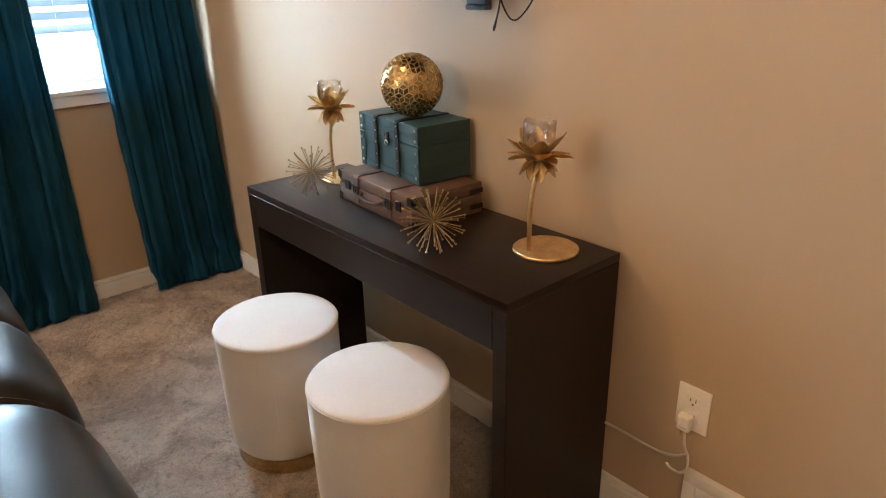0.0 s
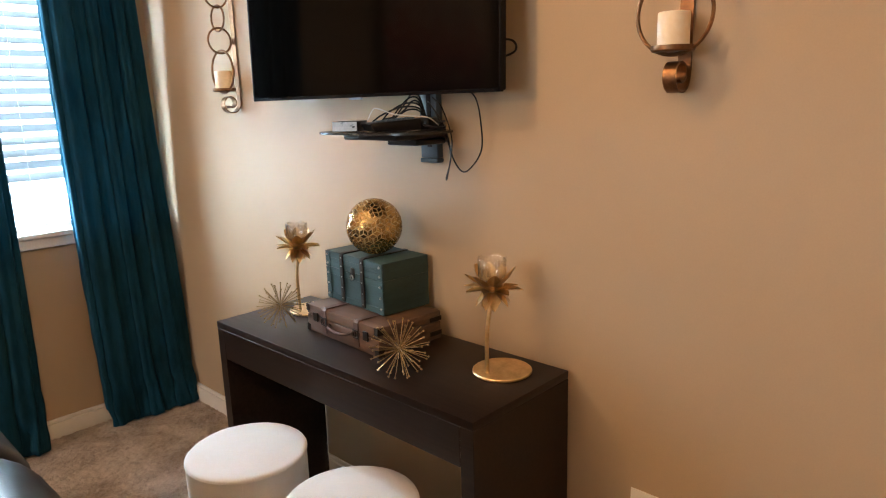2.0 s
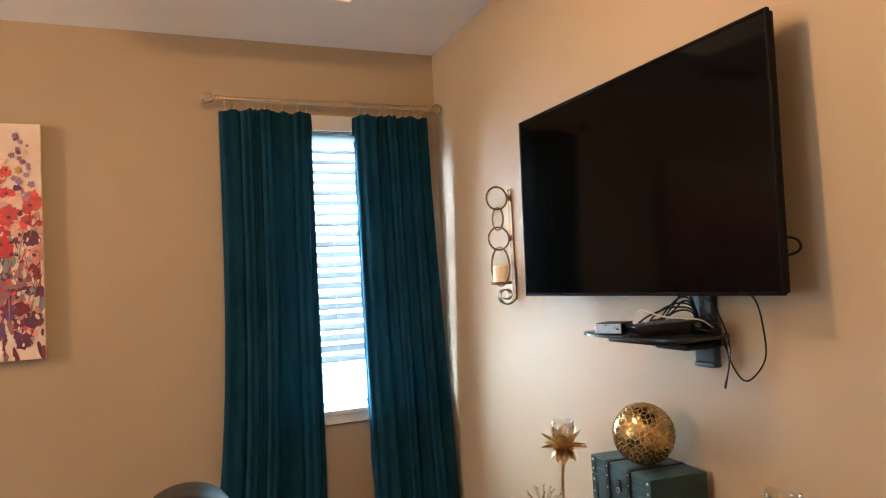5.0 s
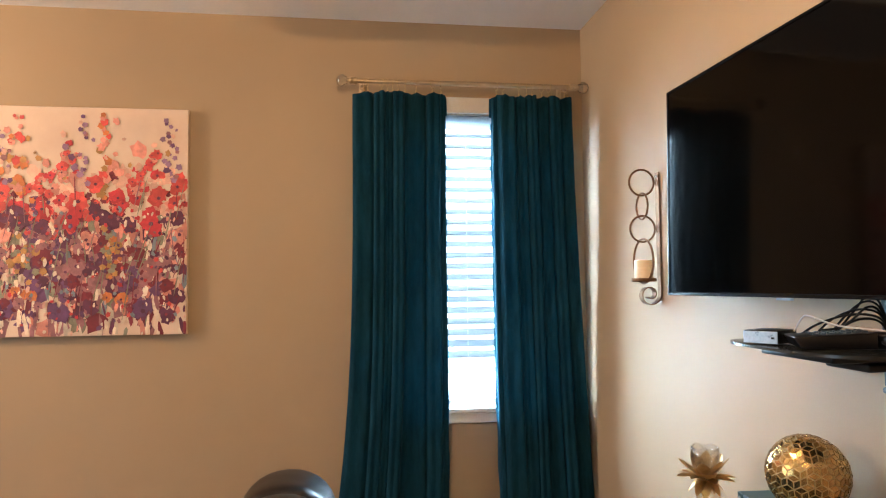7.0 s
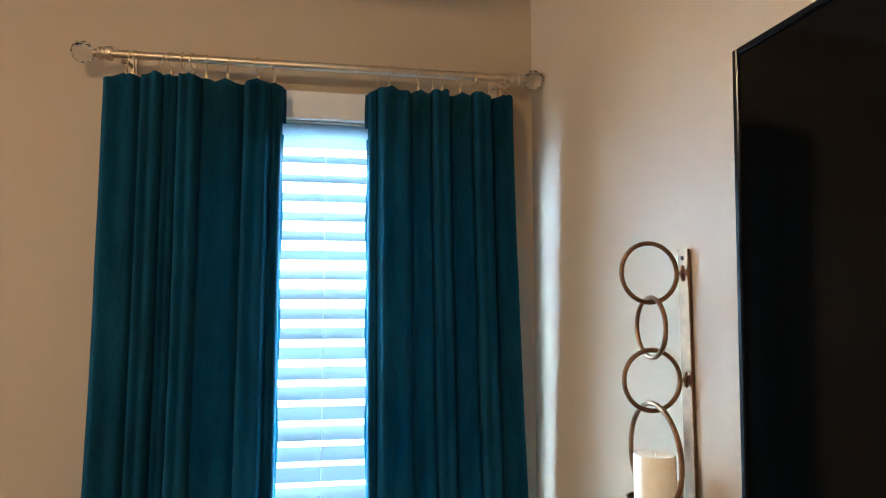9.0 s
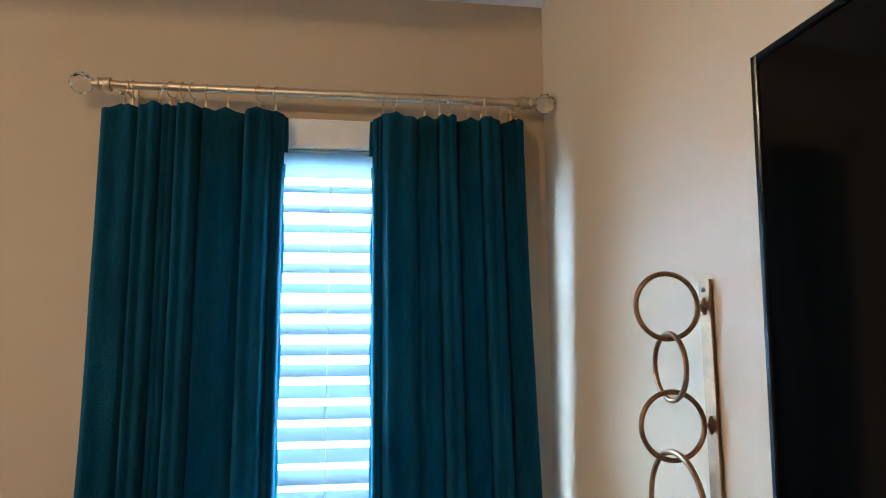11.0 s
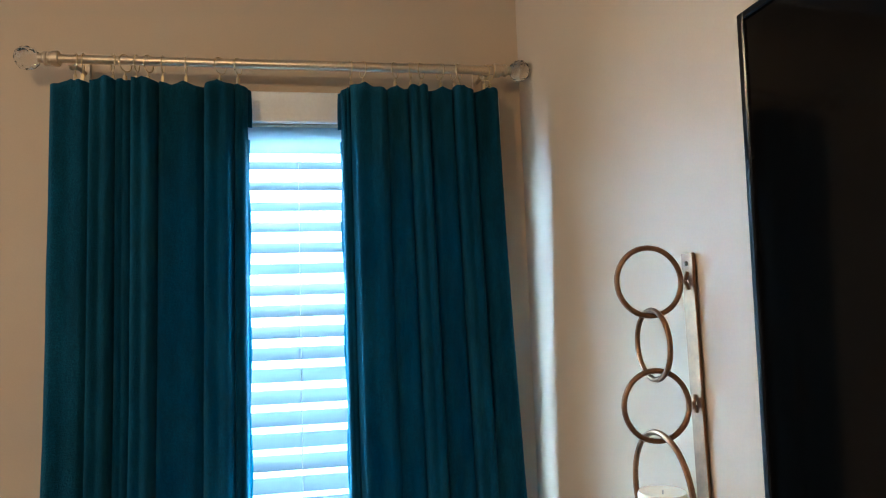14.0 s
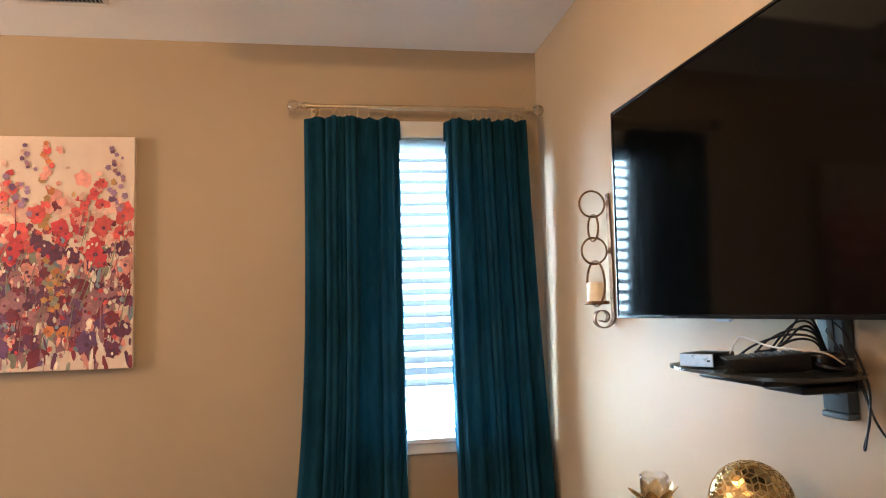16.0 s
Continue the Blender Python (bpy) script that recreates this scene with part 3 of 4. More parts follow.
def television():
    cy, cz = (TY0 + TY1) / 2, (TZ0 + TZ1) / 2
    root = thing("television", pose(TVX - 0.013, cy - 0.004, cz, 0, 1.2, 1.2), "large black flat-screen television, switched off, on a wall mount", "television")
    hw, hh = (TY1 - TY0) / 2, (TZ1 - TZ0) / 2
    bz = 0.009
    part("back_shell", box(0.010, 0.026, -hw + 0.004, hw - 0.004, -hh + 0.004, hh - 0.004, 0.004, 2), BEZEL, root)
    part("back_housing", box(0.0265, 0.055, -hw + 0.12, hw - 0.12, -hh + 0.03, hh * 0.35, 0.008, 2), BLACKPLASTIC, root)
    part("screen", box(0.001, 0.0095, -hw + bz, hw - bz, -hh + bz + 0.001, hh - bz), SCREEN, root, "glossy dark screen", smooth=False)
    part("bezel", box(-0.002, 0.0095, -hw, -hw + bz - 0.0005, -hh, hh, 0.0015, 1), BEZEL, root)
    part("bezel", box(-0.002, 0.0095, hw - bz + 0.0005, hw, -hh, hh, 0.0015, 1), BEZEL, root)
    part("bezel", box(-0.002, 0.0095, -hw + bz, hw - bz, hh - bz + 0.0005, hh, 0.0015, 1), BEZEL, root)
    part("bezel", box(-0.003, 0.0095, -hw + bz, hw - bz, -hh, -hh + bz + 0.0005, 0.0015, 1), BEZEL, root)
    part("badge", box(-0.004, 0.006, -0.025, 0.025, -hh - 0.006, -hh - 0.0005, 0.001, 1), SILVER, root, "small grey badge under the bezel")
    return root


television()


def tv_mount():
    root = thing("tv_wall_mount", pose(0, -1.855, 1.38), "blue-grey and black television wall mount with a cable channel", "wall mount")
    part("wall_plate", box(-0.026, -0.001, -0.034, 0.034, -0.092, 0.30, 0.004, 2), BLUEPLASTIC, root)
    part("cable_channel", box(-0.0285, -0.0265, -0.014, 0.004, -0.06, 0.29, 0.001, 1), BLACKPLASTIC, root)
    part("foot_cap", box(-0.030, -0.0005, -0.036, 0.036, -0.106, -0.0925, 0.005, 3), BLUEPLASTIC, root)
    part("arm", box(-0.060, -0.0295, -0.03, 0.10, 0.30, 0.36, 0.004, 2), BLACKPLASTIC, root)
    return root


tv_mount()


def media_shelf():
    root = thing("media_shelf", pose(-0.150, -1.80, 1.366), "black smoked glass media shelf on a bracket under the television", "shelf")
    bm = bmesh.new()
    n, top, bot = 48, [], []
    for k in range(n):
        a = 2 * math.pi * k / n
        c, s = math.cos(a), math.sin(a)
        y = 0.215 * math.copysign(abs(s) ** 0.75, s)
        x = 0.122 * math.copysign(abs(c) ** 0.6, c)
        top.append(bm.verts.new((x, y, 0.006)))
        bot.append(bm.verts.new((x, y, 0.0)))
    bm.faces.new(top)
    bm.faces.new(bot[::-1])
    for k in range(n):
        bm.faces.new((top[k], bot[k], bot[(k + 1) % n], top[(k + 1) % n]))
    part("glass", bm, SMOKE, root, "dark glass plate with rounded front")
    part("support", box(-0.075, 0.120, -0.13, 0.09, -0.016, -0.0005, 0.005, 3), BLACKPLASTIC, root)
    part("bracket", box(0.0, 0.119, -0.13, -0.01, -0.034, -0.0165, 0.006, 3), BLACKPLASTIC, root)
    return root


media_shelf()
SH = 1.3725


def set_top_box():
    root = thing("set_top_box", pose(-0.212, -1.728, SH, 0, 0, 32), "small silver and black set-top box on the glass shelf", "media box")
    part("body", box(-0.045, 0.045, -0.036, 0.036, 0.002, 0.030, 0.002, 2), BLACKPLASTIC, root)
    part("front", box(-0.0485, -0.0455, -0.036, 0.036, 0.003, 0.029, 0.001, 1), SILVER, root, "pale silver front panel")
    part("mark", box(-0.0491, -0.0487, -0.030, -0.023, 0.013, 0.017), BLACKPLASTIC, root)
    return root


set_top_box()


def keypad_box():
    root = thing("keypad_modem", pose(-0.160, -1.848, SH, 0, 0, -24), "black wedge-shaped modem with a studded top on the shelf", "media box")
    bm = box(-0.066, 0.066, -0.050, 0.050, 0.002, 0.024, 0.002, 2)
    for v in bm.verts:
        if v.co.z > 0.012:
            v.co.z += 0.075 * (v.co.x + 0.066)
            v.co.x -= 0.012 if v.co.x < 0 else 0
    part("body", bm, BLACKPLASTIC, root)
    key = bmesh.new()
    bmesh.ops.create_cube(key, size=0.0085)
    me = finish("key", key, BLUEPLASTIC)
    for a in range(7):
        for b in range(4):
            x = -0.036 + a * 0.0145
            shared("key", me, root, pose(x, -0.027 + b * 0.018, 0.0235 + 0.075 * (x + 0.066)))
    return root


keypad_box()


def cable(name, pts, r, mat, label):
    root = thing(name, pose(*pts[0]), label, "cable")
    o = Vector(pts[0])
    part("cord", tube(smooth_path([Vector(p) - o for p in pts], 8), r, 6), mat, root)
    return root


cable("cable", [(-0.05, -1.93, 1.47), (-0.055, -1.99, 1.482), (-0.05, -2.055, 1.46), (-0.04, -2.068, 1.38), (-0.035, -2.06, 1.31), (-0.03, -2.0, 1.255), (-0.03, -1.96, 1.28), (-0.035, -1.93, 1.36), (-0.05, -1.91, 1.42)], 0.0022, BLACKPLASTIC, "black cable looping down from the television mount")
cable("cable", [(-0.05, -1.90, 1.46), (-0.06, -1.945, 1.43), (-0.04, -1.96, 1.34), (-0.03, -1.93, 1.24), (-0.03, -1.925, 1.235), (-0.03, -1.945, 1.30), (-0.045, -1.935, 1.38), (-0.06, -1.90, 1.40)], 0.002, BLACKPLASTIC, "black cable hanging in a narrow loop by the shelf")
cable("cable", [(-0.05, -1.88, 1.45), (-0.09, -1.93, 1.44), (-0.08, -1.965, 1.39), (-0.05, -1.95, 1.34), (-0.04, -1.91, 1.36), (-0.05, -1.88, 1.41)], 0.0018, BLACKPLASTIC, "coiled black cable beside the media shelf")
for k, (dx, dy, dz) in enumerate(((0, 0, 0.030), (0.02, -0.02, 0.046), (-0.02, 0.01, 0.020), (0.03, -0.03, 0.058), (0.01, -0.05, 0.036), (-0.01, -0.035, 0.012))):
    cable("cable", [(-0.145 + dx, -1.770 + dy, SH + 0.012 + 0.004 * k), (-0.125 + dx, -1.80 + dy, SH + 0.030 + 0.7 * dz), (-0.095 + 0.5 * dx, -1.835 + 0.5 * dy, SH + 0.044 + dz), (-0.062, -1.858, SH + 0.040 + 0.9 * dz), (-0.040, -1.862, SH + 0.012 + 0.3 * dz)], 0.0024, BLACKPLASTIC, "black cable lying over the boxes on the shelf")
cable("cable", [(-0.200, -1.790, SH + 0.030), (-0.192, -1.805, SH + 0.058), (-0.185, -1.818, SH + 0.062), (-0.160, -1.858, SH + 0.046), (-0.130, -1.895, SH + 0.040), (-0.095, -1.925, SH + 0.034), (-0.060, -1.930, SH + 0.012)], 0.0018, CORD, "pale grey cable lying over the modem")
cable("cable", [(-0.08, -1.90, SH + 0.005), (-0.05, -1.935, SH + 0.012), (-0.075, -1.965, SH + 0.006), (-0.11, -1.95, SH + 0.010), (-0.105, -1.915, SH + 0.016), (-0.07, -1.91, SH + 0.020), (-0.055, -1.95, SH + 0.022)], 0.0032, BLACKPLASTIC, "thick black cable coiled on the shelf")


def power_brick():
    root = thing("power_adapter", pose(-0.080, -1.900, SH, 0, 0, 18), "rounded black power adapter among the cables on the shelf", "power adapter")
    part("body", box(-0.032, 0.032, -0.024, 0.024, 0.0005, 0.034, 0.010, 4), BLACKPLASTIC, root)
    part("strain_relief", moved(revolve([(0, 0), (0.006, 0), (0.0035, 0.018), (0, 0.018)], 12, axis="x"), Matrix.Translation((0.0325, 0, 0.016))), BLACKPLASTIC, root)
    return root


power_brick()
cable("cable", [(-0.045, -2.13, 1.60), (-0.05, -2.185, 1.59), (-0.05, -2.19, 1.565), (-0.045, -2.13, 1.55)], 0.003, BLACKPLASTIC, "black cable bulging from behind the television")


# ---- chain sconces and candles ----
def sconce(y, z0):
    root = thing("chain_wall_sconce", pose(0, y, z0), "aged bronze wall sconce of linked rings with a candle cup", "wall sconce", "pair of chain sconces")
    cx = -0.066
    # strap from the screw hole down to a rolled scroll
    pts = [(-0.006, 0, 0.476), (-0.006, 0, 0.06)]
    for k in range(0, 44):
        a = radians(-k * 11.5)
        r = 0.041 - 0.00066 * k
        pts.append((-0.047 + r * math.cos(a), 0, 0.034 + r * math.sin(a)))
    part("strap", tube(pts, 0, flat=(0.0145, 0.0017)), BRONZE, root, angle=50)
    screw = bmesh.new()
    bmesh.ops.create_uvsphere(screw, u_segments=10, v_segments=6, radius=0.0035)
    moved(screw, Matrix.Translation((-0.0085, 0, 0.462)))
    part("screw", screw, PEWTER, root)
    part("ring", ring(0.047, 0.0038, "xz", 40, centre=(cx, 0, 0.438)), BRONZE, root)
    part("ring", ring(0.047, 0.0038, "yz", 40, centre=(cx, 0, 0.352)), BRONZE, root)
    part("ring", ring(0.047, 0.0038, "xz", 40, centre=(cx, 0, 0.270)), BRONZE, root)
    part("ring", ring(0.080, 0.0042, "yz", 56, centre=(cx, 0, 0.154)), BRONZE, root, "large bronze ring around the candle")
    for z in (0.438, 0.270):
        part("weld_bead", tube([(-0.0078, 0, z - 0.012), (-0.0125, 0, z), (-0.0078, 0, z + 0.012)], 0.0032, 6), BRONZE, root)
    cup = revolve([(0, 0.080), (0.041, 0.080), (0.044, 0.083), (0.044, 0.092), (0.0415, 0.092), (0.041, 0.085), (0, 0.085)], 32)
    moved(cup, Matrix.Translation((cx, 0, 0)))
    part("candle_cup", cup, BRONZE, root)
    return root


def candle(y, z0):
    root = thing("pillar_candle", pose(-0.066, y, z0 + 0.0855), "short cream pillar candle standing in the sconce cup", "candle", "sconce candles")
    part("wax", revolve([(0, 0), (0.0305, 0), (0.032, 0.002), (0.032, 0.069), (0.0305, 0.072), (0.024, 0.070), (0, 0.068)], 32), WAX, root)
    part("wick", tube([(0, 0, 0.064), (0.001, 0, 0.074)], 0.0011, 6), CORD, root)
    return root


for y, z0 in ((-2.608, 1.454), (-0.785, 1.432)):
    sconce(y, z0)
    candle(y, z0)


# ---- console table ----
CX0, CX1, CY0, CY1, CZ = -0.400, -0.014, -2.332, -1.183, 0.745


def console():
    root = thing("console_table", pose((CX0 + CX1) / 2, (CY0 + CY1) / 2, 0), "black-brown wood veneer console table with panel legs and deep apron", "console table")
    hx, hy = (CX1 - CX0) / 2, (CY1 - CY0) / 2
    part("tabletop", box(-hx, hx, -hy, hy, CZ - 0.022, CZ, 0.0018, 2), BLACKWOOD, root)
    for s in (-1, 1):
        y0, y1 = sorted((s * hy, s * (hy - 0.042)))
        part("leg_panel", box(-hx + 0.001, hx, y0, y1, 0.004, CZ - 0.0225, 0.0015, 1), BLACKWOOD, root)
    part("apron", box(-hx + 0.0005, -hx + 0.02, -hy + 0.0425, hy - 0.0425, 0.618, CZ - 0.0225, 0.0015, 1), BLACKWOOD, root)
    part("underside_panel", box(-hx + 0.0205, hx - 0.02, -hy + 0.0425, hy - 0.0425, 0.64, 0.656, 0.001, 1), BLACKWOOD, root)
    part("back_rail", box(hx - 0.019, hx, -hy + 0.0425, hy - 0.0425, 0.618, CZ - 0.0225, 0.001, 1), BLACKWOOD, root)
    return root


console()


# ---- on the console ----
def suitcase():
    w, d, h = 0.375, 0.238, 0.088
    root = thing("decorative_suitcase", pose(-0.145, -1.698, CZ, 0, 0, -4), "worn brown vintage suitcase box with leather straps, under the trunk", "suitcase")
    part("body", box(-d / 2, d / 2, -w / 2, w / 2, 0.0, h * 0.62, 0.004, 2), CASEWOOD, root)
    part("lid", box(-d / 2, d / 2, -w / 2, w / 2, h * 0.62 + 0.0015, h, 0.004, 2), CASEWOOD, root)
    f = -d / 2
    for y in (-0.085, 0.085):
        s = part("strap", tube([(f - 0.0025, 0, 0.012), (f - 0.0025, 0, h - 0.004), (f + 0.004, 0, h + 0.0022), (-f - 0.004, 0, h + 0.0022)], 0, flat=(0.011, 0.0016)), STRAP, root)
        s.location.y = y
        bk = box(f - 0.007, f - 0.0045, -0.014, 0.014, 0.036, 0.041, 0.0006, 1)
        box(f - 0.007, f - 0.0045, -0.014, 0.014, 0.058, 0.063, 0.0006, 1, bm=bk)
        box(f - 0.007, f - 0.0045, -0.014, -0.010, 0.041, 0.058, 0.0006, 1, bm=bk)
        box(f - 0.007, f - 0.0045, 0.010, 0.014, 0.041, 0.058, 0.0006, 1, bm=bk)
        box(f - 0.007, f - 0.0045, -0.001, 0.001, 0.041, 0.058, 0.0005, 1, bm=bk)
        part("buckle", bk, DARKIRON, s)
        part("latch", box(f - 0.006, f - 0.0005, y * 1.55 - 0.012, y * 1.55 + 0.012, 0.040, 0.068, 0.0015, 1), DARKIRON, root)
    part("handle", tube(smooth_path([(f - 0.003, -0.055, 0.045), (f - 0.018, -0.04, 0.041), (f - 0.021, 0.0, 0.037), (f - 0.018, 0.04, 0.041), (f - 0.003, 0.055, 0.045)], 6), 0.0048, 8), STRAP, root, "brown leather carrying handle")
    for y in (-w / 2, w / 2):
        for z in (0.02, h - 0.024):
            e = 0.0015 if y > 0 else -0.0015
            b2 = box(-f - 0.045, -f + 0.001, min(y, y + e), max(y, y + e), z - 0.007, z + 0.007, 0.0005, 1)
            part("hinge_plate", b2, DARKIRON, root)
        e = 0.0014 if y > 0 else -0.0014
        for z0, z1 in ((0.0, 0.022), (h - 0.022, h)):
            cbm = box(f - 0.0014, f + 0.02, min(y, y + e) - 0.0001, max(y, y + e) + 0.0001, z0, z1, 0.0005, 1)
            box(f - 0.0014, f, min(y, y - 12 * e), max(y, y - 12 * e), z0, z1, 0.0005, 1, bm=cbm)
            part("corner_guard", cbm, DARKIRON, root)
    return root


suitcase()
TRZ = CZ + 0.0912


def trunk():
    w, d, h = 0.305, 0.172, 0.157
    root = thing("wooden_chest", pose(-0.094, -1.670, TRZ, 0, 0, -5), "small teal painted wooden trunk with dark iron straps and studs", "chest")
    f = -d / 2
    part("body", box(f, -f, -w / 2, w / 2, 0.0, h * 0.66, 0.001, 1), TEALWOOD, root)
    part("lid", box(f, -f, -w / 2, w / 2, h * 0.66 + 0.0004, h, 0.001, 1), TEALWOOD, root)
    for y in (-w / 2 + 0.013, w / 2 - 0.013):
        for z0, z1 in ((0.0, h * 0.66), (h * 0.66 + 0.0015, h)):
            part("corner_batten", box(f - 0.004, f - 0.0002, y - 0.0125, y + 0.0125, z0 + 0.0005, z1 - 0.0005, 0.001, 1), TEALWOOD, root)
    for z in (0.011, h * 0.66 - 0.011, h * 0.66 + 0.0125, h - 0.011):
        part("edge_batten", box(f - 0.003, f - 0.0002, -w / 2 + 0.026, w / 2 - 0.026, z - 0.0095, z + 0.0095, 0.001, 1), TEALWOOD, root)
    stud = bmesh.new()
    bmesh.ops.create_uvsphere(stud, u_segments=10, v_segments=6, radius=0.0042)
    me = finish("stud", stud, PEWTER)
    for y in (-0.052, 0.058):
        s = part("strap", tube([(f - 0.0055, 0, 0.006), (f - 0.0055, 0, h - 0.002), (f + 0.002, 0, h + 0.002), (-f - 0.004, 0, h + 0.002)], 0, flat=(0.0085, 0.0016)), DARKIRON, root)
        s.location.y = y
        for z in (0.016, 0.05, 0.085, 0.118, 0.146):
            shared("rivet", me, s, pose(f - 0.0068, 0, z) @ Matrix.Scale(0.6, 4))
    for y in (-w / 2 + 0.013, w / 2 - 0.013):
        for z in (0.018, 0.052, 0.086, 0.118, 0.145):
            shared("stud", me, root, pose(f - 0.004, y, z))
    part("latch_plate", box(f - 0.0062, f - 0.0032, -0.010, 0.010, 0.090, 0.122, 0.003, 2), DARKIRON, root, "worn dark metal latch")
    part("latch_ring", ring(0.007, 0.0018, "yz", 20, centre=(f - 0.0085, 0, 0.092)), PEWTER, root)
    return root


trunk()
BALLZ = TRZ + 0.159


def mosaic_ball():
    r = 0.0855
    root = thing("mosaic_ball", pose(-0.112, -1.692, BALLZ + r), "gold mirrored mosaic ball resting on the trunk lid", "decorative ball")
    core = bmesh.new()
    bmesh.ops.create_uvsphere(core, u_segments=40, v_segments=24, radius=r - 0.0012)
    part("core", core, GROUT, root)
    ico = bmesh.new()
    bmesh.ops.create_icosphere(ico, subdivisions=3, radius=1)
    ico.verts.ensure_lookup_table()
    out = bmesh.new()
    for v in ico.verts:
        fs = list(v.link_faces)
        n = v.co.normalized()
        a = n.orthogonal().normalized()
        b = n.cross(a)
        cs = sorted((f.calc_center_median() for f in fs), key=lambda c: math.atan2((c - n).dot(b), (c - n).dot(a)))
        m = len(cs)
        if m == 6:
            quads = [(n, cs[k], cs[k + 1], cs[(k + 2) % 6]) for k in (0, 2, 4)]
        else:
            quads = [(n, cs[k], cs[(k + 1) % m]) for k in range(m)]
        for q in quads:
            mid = sum(q, Vector()) / len(q)
            tilt = Vector((random.uniform(-1, 1), random.uniform(-1, 1), random.uniform(-1, 1))) * 0.05
            lo, hi = [], []
            nn = (mid.normalized() + tilt).normalized()
            base = mid.normalized() * (r + 0.0002)
            for c in q:
                p = (mid + (c - mid) * 0.80).normalized() * r
                p = p - nn * (p - base).dot(nn)
                hi.append(out.verts.new(p))
                lo.append(out.verts.new(p * 0.975))
            out.faces.new(hi)
            for k in range(len(q)):
                out.faces.new((hi[k], lo[k], lo[(k + 1) % len(q)], hi[(k + 1) % len(q)]))
    ico.free()
    tagged(part("mosaic_tiles", out, TILEGOLD, root, "small gold mirror tiles", smooth=False), kind="stuff")
    return root


mosaic_ball()


def petal_mesh(length, width, curl, lift):
    bm = bmesh.new()
    n, m = 8, 4
    g = []
    for i in range(n + 1):
        t = i / n
        half = width * (math.sin(math.pi * min(1, t * 0.92 + 0.06)) ** 0.8) * (1 - 0.25 * t) + 0.0006
        if t > 0.93:
            half *= 0.35
        row = []
        for j in range(-m, m + 1):
            s = j / m
            x = length * t * math.cos(lift) - curl * t * t * math.sin(lift)
            z = length * t * math.sin(lift) + curl * t * t + 0.25 * half * s * s - 0.001 * math.cos(3 * s)
            row.append(bm.verts.new((x, half * s, z)))
        g.append(row)
    for a, b in zip(g, g[1:]):
        for k in range(2 * m):
            bm.faces.new((a[k], a[k + 1], b[k + 1], b[k]))
    bmesh.ops.solidify(bm, geom=bm.faces[:], thickness=0.0011)
    return bm


UPPER = finish("petal", petal_mesh(0.064, 0.019, 0.012, radians(26)), GOLDLEAF)
DROOP = finish("petal", petal_mesh(0.052, 0.017, -0.006, radians(-46)), GOLDLEAF)
LOWER = finish("petal", petal_mesh(0.066, 0.018, -0.004, radians(4)), GOLDLEAF)
GLASSRIM = thin_glass("rippled_glass", (0.97, 0.97, 0.96), 0.06)


def lotus_candle(m, bend, label):
    root = thing("lotus_candle_holder", m, label, "candle holder", "lotus candle holders")
    part("base", revolve([(0, 0.0), (0.076, 0.0), (0.079, 0.002), (0.079, 0.006), (0.077, 0.008), (0.03, 0.009), (0, 0.009)], 48), GOLDLEAF, root)
    top = Vector((bend[0], bend[1], 0.228))
    foot = Vector((-0.047, 0.012, 0.006))
    mid = foot.lerp(top, 0.5) + Vector((-0.006, 0.004, 0.004))
    part("stem", tube(smooth_path([foot, mid, top], 10), 0.0056, 12), GOLDLEAF, root)
    hub = revolve([(0, -0.004), (0.014, 0.0), (0.026, 0.012), (0.03, 0.02), (0, 0.02)], 20)
    moved(hub, Matrix.Translation(top))
    part("calyx", hub, GOLDLEAF, root)
    rnd = random.Random(8)
    for k in range(8):
        shared("petal", UPPER, root, Matrix.Translation(top + Vector((0, 0, 0.012))) @ pose(0, 0, 0, 0, rnd.uniform(-12, 4), k * 45 + rnd.uniform(-7, 7)) @ Matrix.Translation((0.016, 0, 0)))
    for k in range(8):
        shared("petal", LOWER, root, Matrix.Translation(top + Vector((0, 0, 0.006))) @ pose(0, 0, 0, 0, rnd.uniform(-8, 10), 22 + k * 45 + rnd.uniform(-7, 7)) @ Matrix.Translation((0.013, 0, 0)))
    for k in range(8):
        shared("petal", DROOP, root, Matrix.Translation(top + Vector((0, 0, 0.004))) @ pose(0, 0, 0, 0, rnd.uniform(-14, 14), 8 + k * 45 + rnd.uniform(-9, 9)) @ Matrix.Translation((0.008, 0, 0)))
    bm = bmesh.new()
    rows = []
    prof = [(0.022, 0.02), (0.031, 0.026), (0.036, 0.045), (0.0365, 0.068), (0.037, 0.088)]
    for r, z in prof + [(r - 0.0016, z) for r, z in prof[::-1]]:
        row = []
        for k in range(36):
            a = 2 * math.pi * k / 36
            wob = 0.0035 * math.sin(5 * a) * (z - 0.02) / 0.07
            row.append(bm.verts.new((top.x + r * math.cos(a), top.y + r * math.sin(a), top.z + z + wob)))
        rows.append(row)
    for a, b in zip(rows, rows[1:]):
        for k in range(36):
            bm.faces.new((a[k], a[(k + 1) % 36], b[(k + 1) % 36], b[k]))
    part("glass_cup", bm, GLASSRIM, root, "clear rippled glass votive cup", angle=180)
    return root


lotus_candle(pose(-0.128, -2.200, CZ), (-0.036, 0.0), "gold lotus flower candle holder with glass cup on the console")
lotus_candle(pose(-0.118, -1.342, CZ, 0, 0, 10), (-0.040, 0.008), "gold lotus flower candle holder standing behind the starburst")


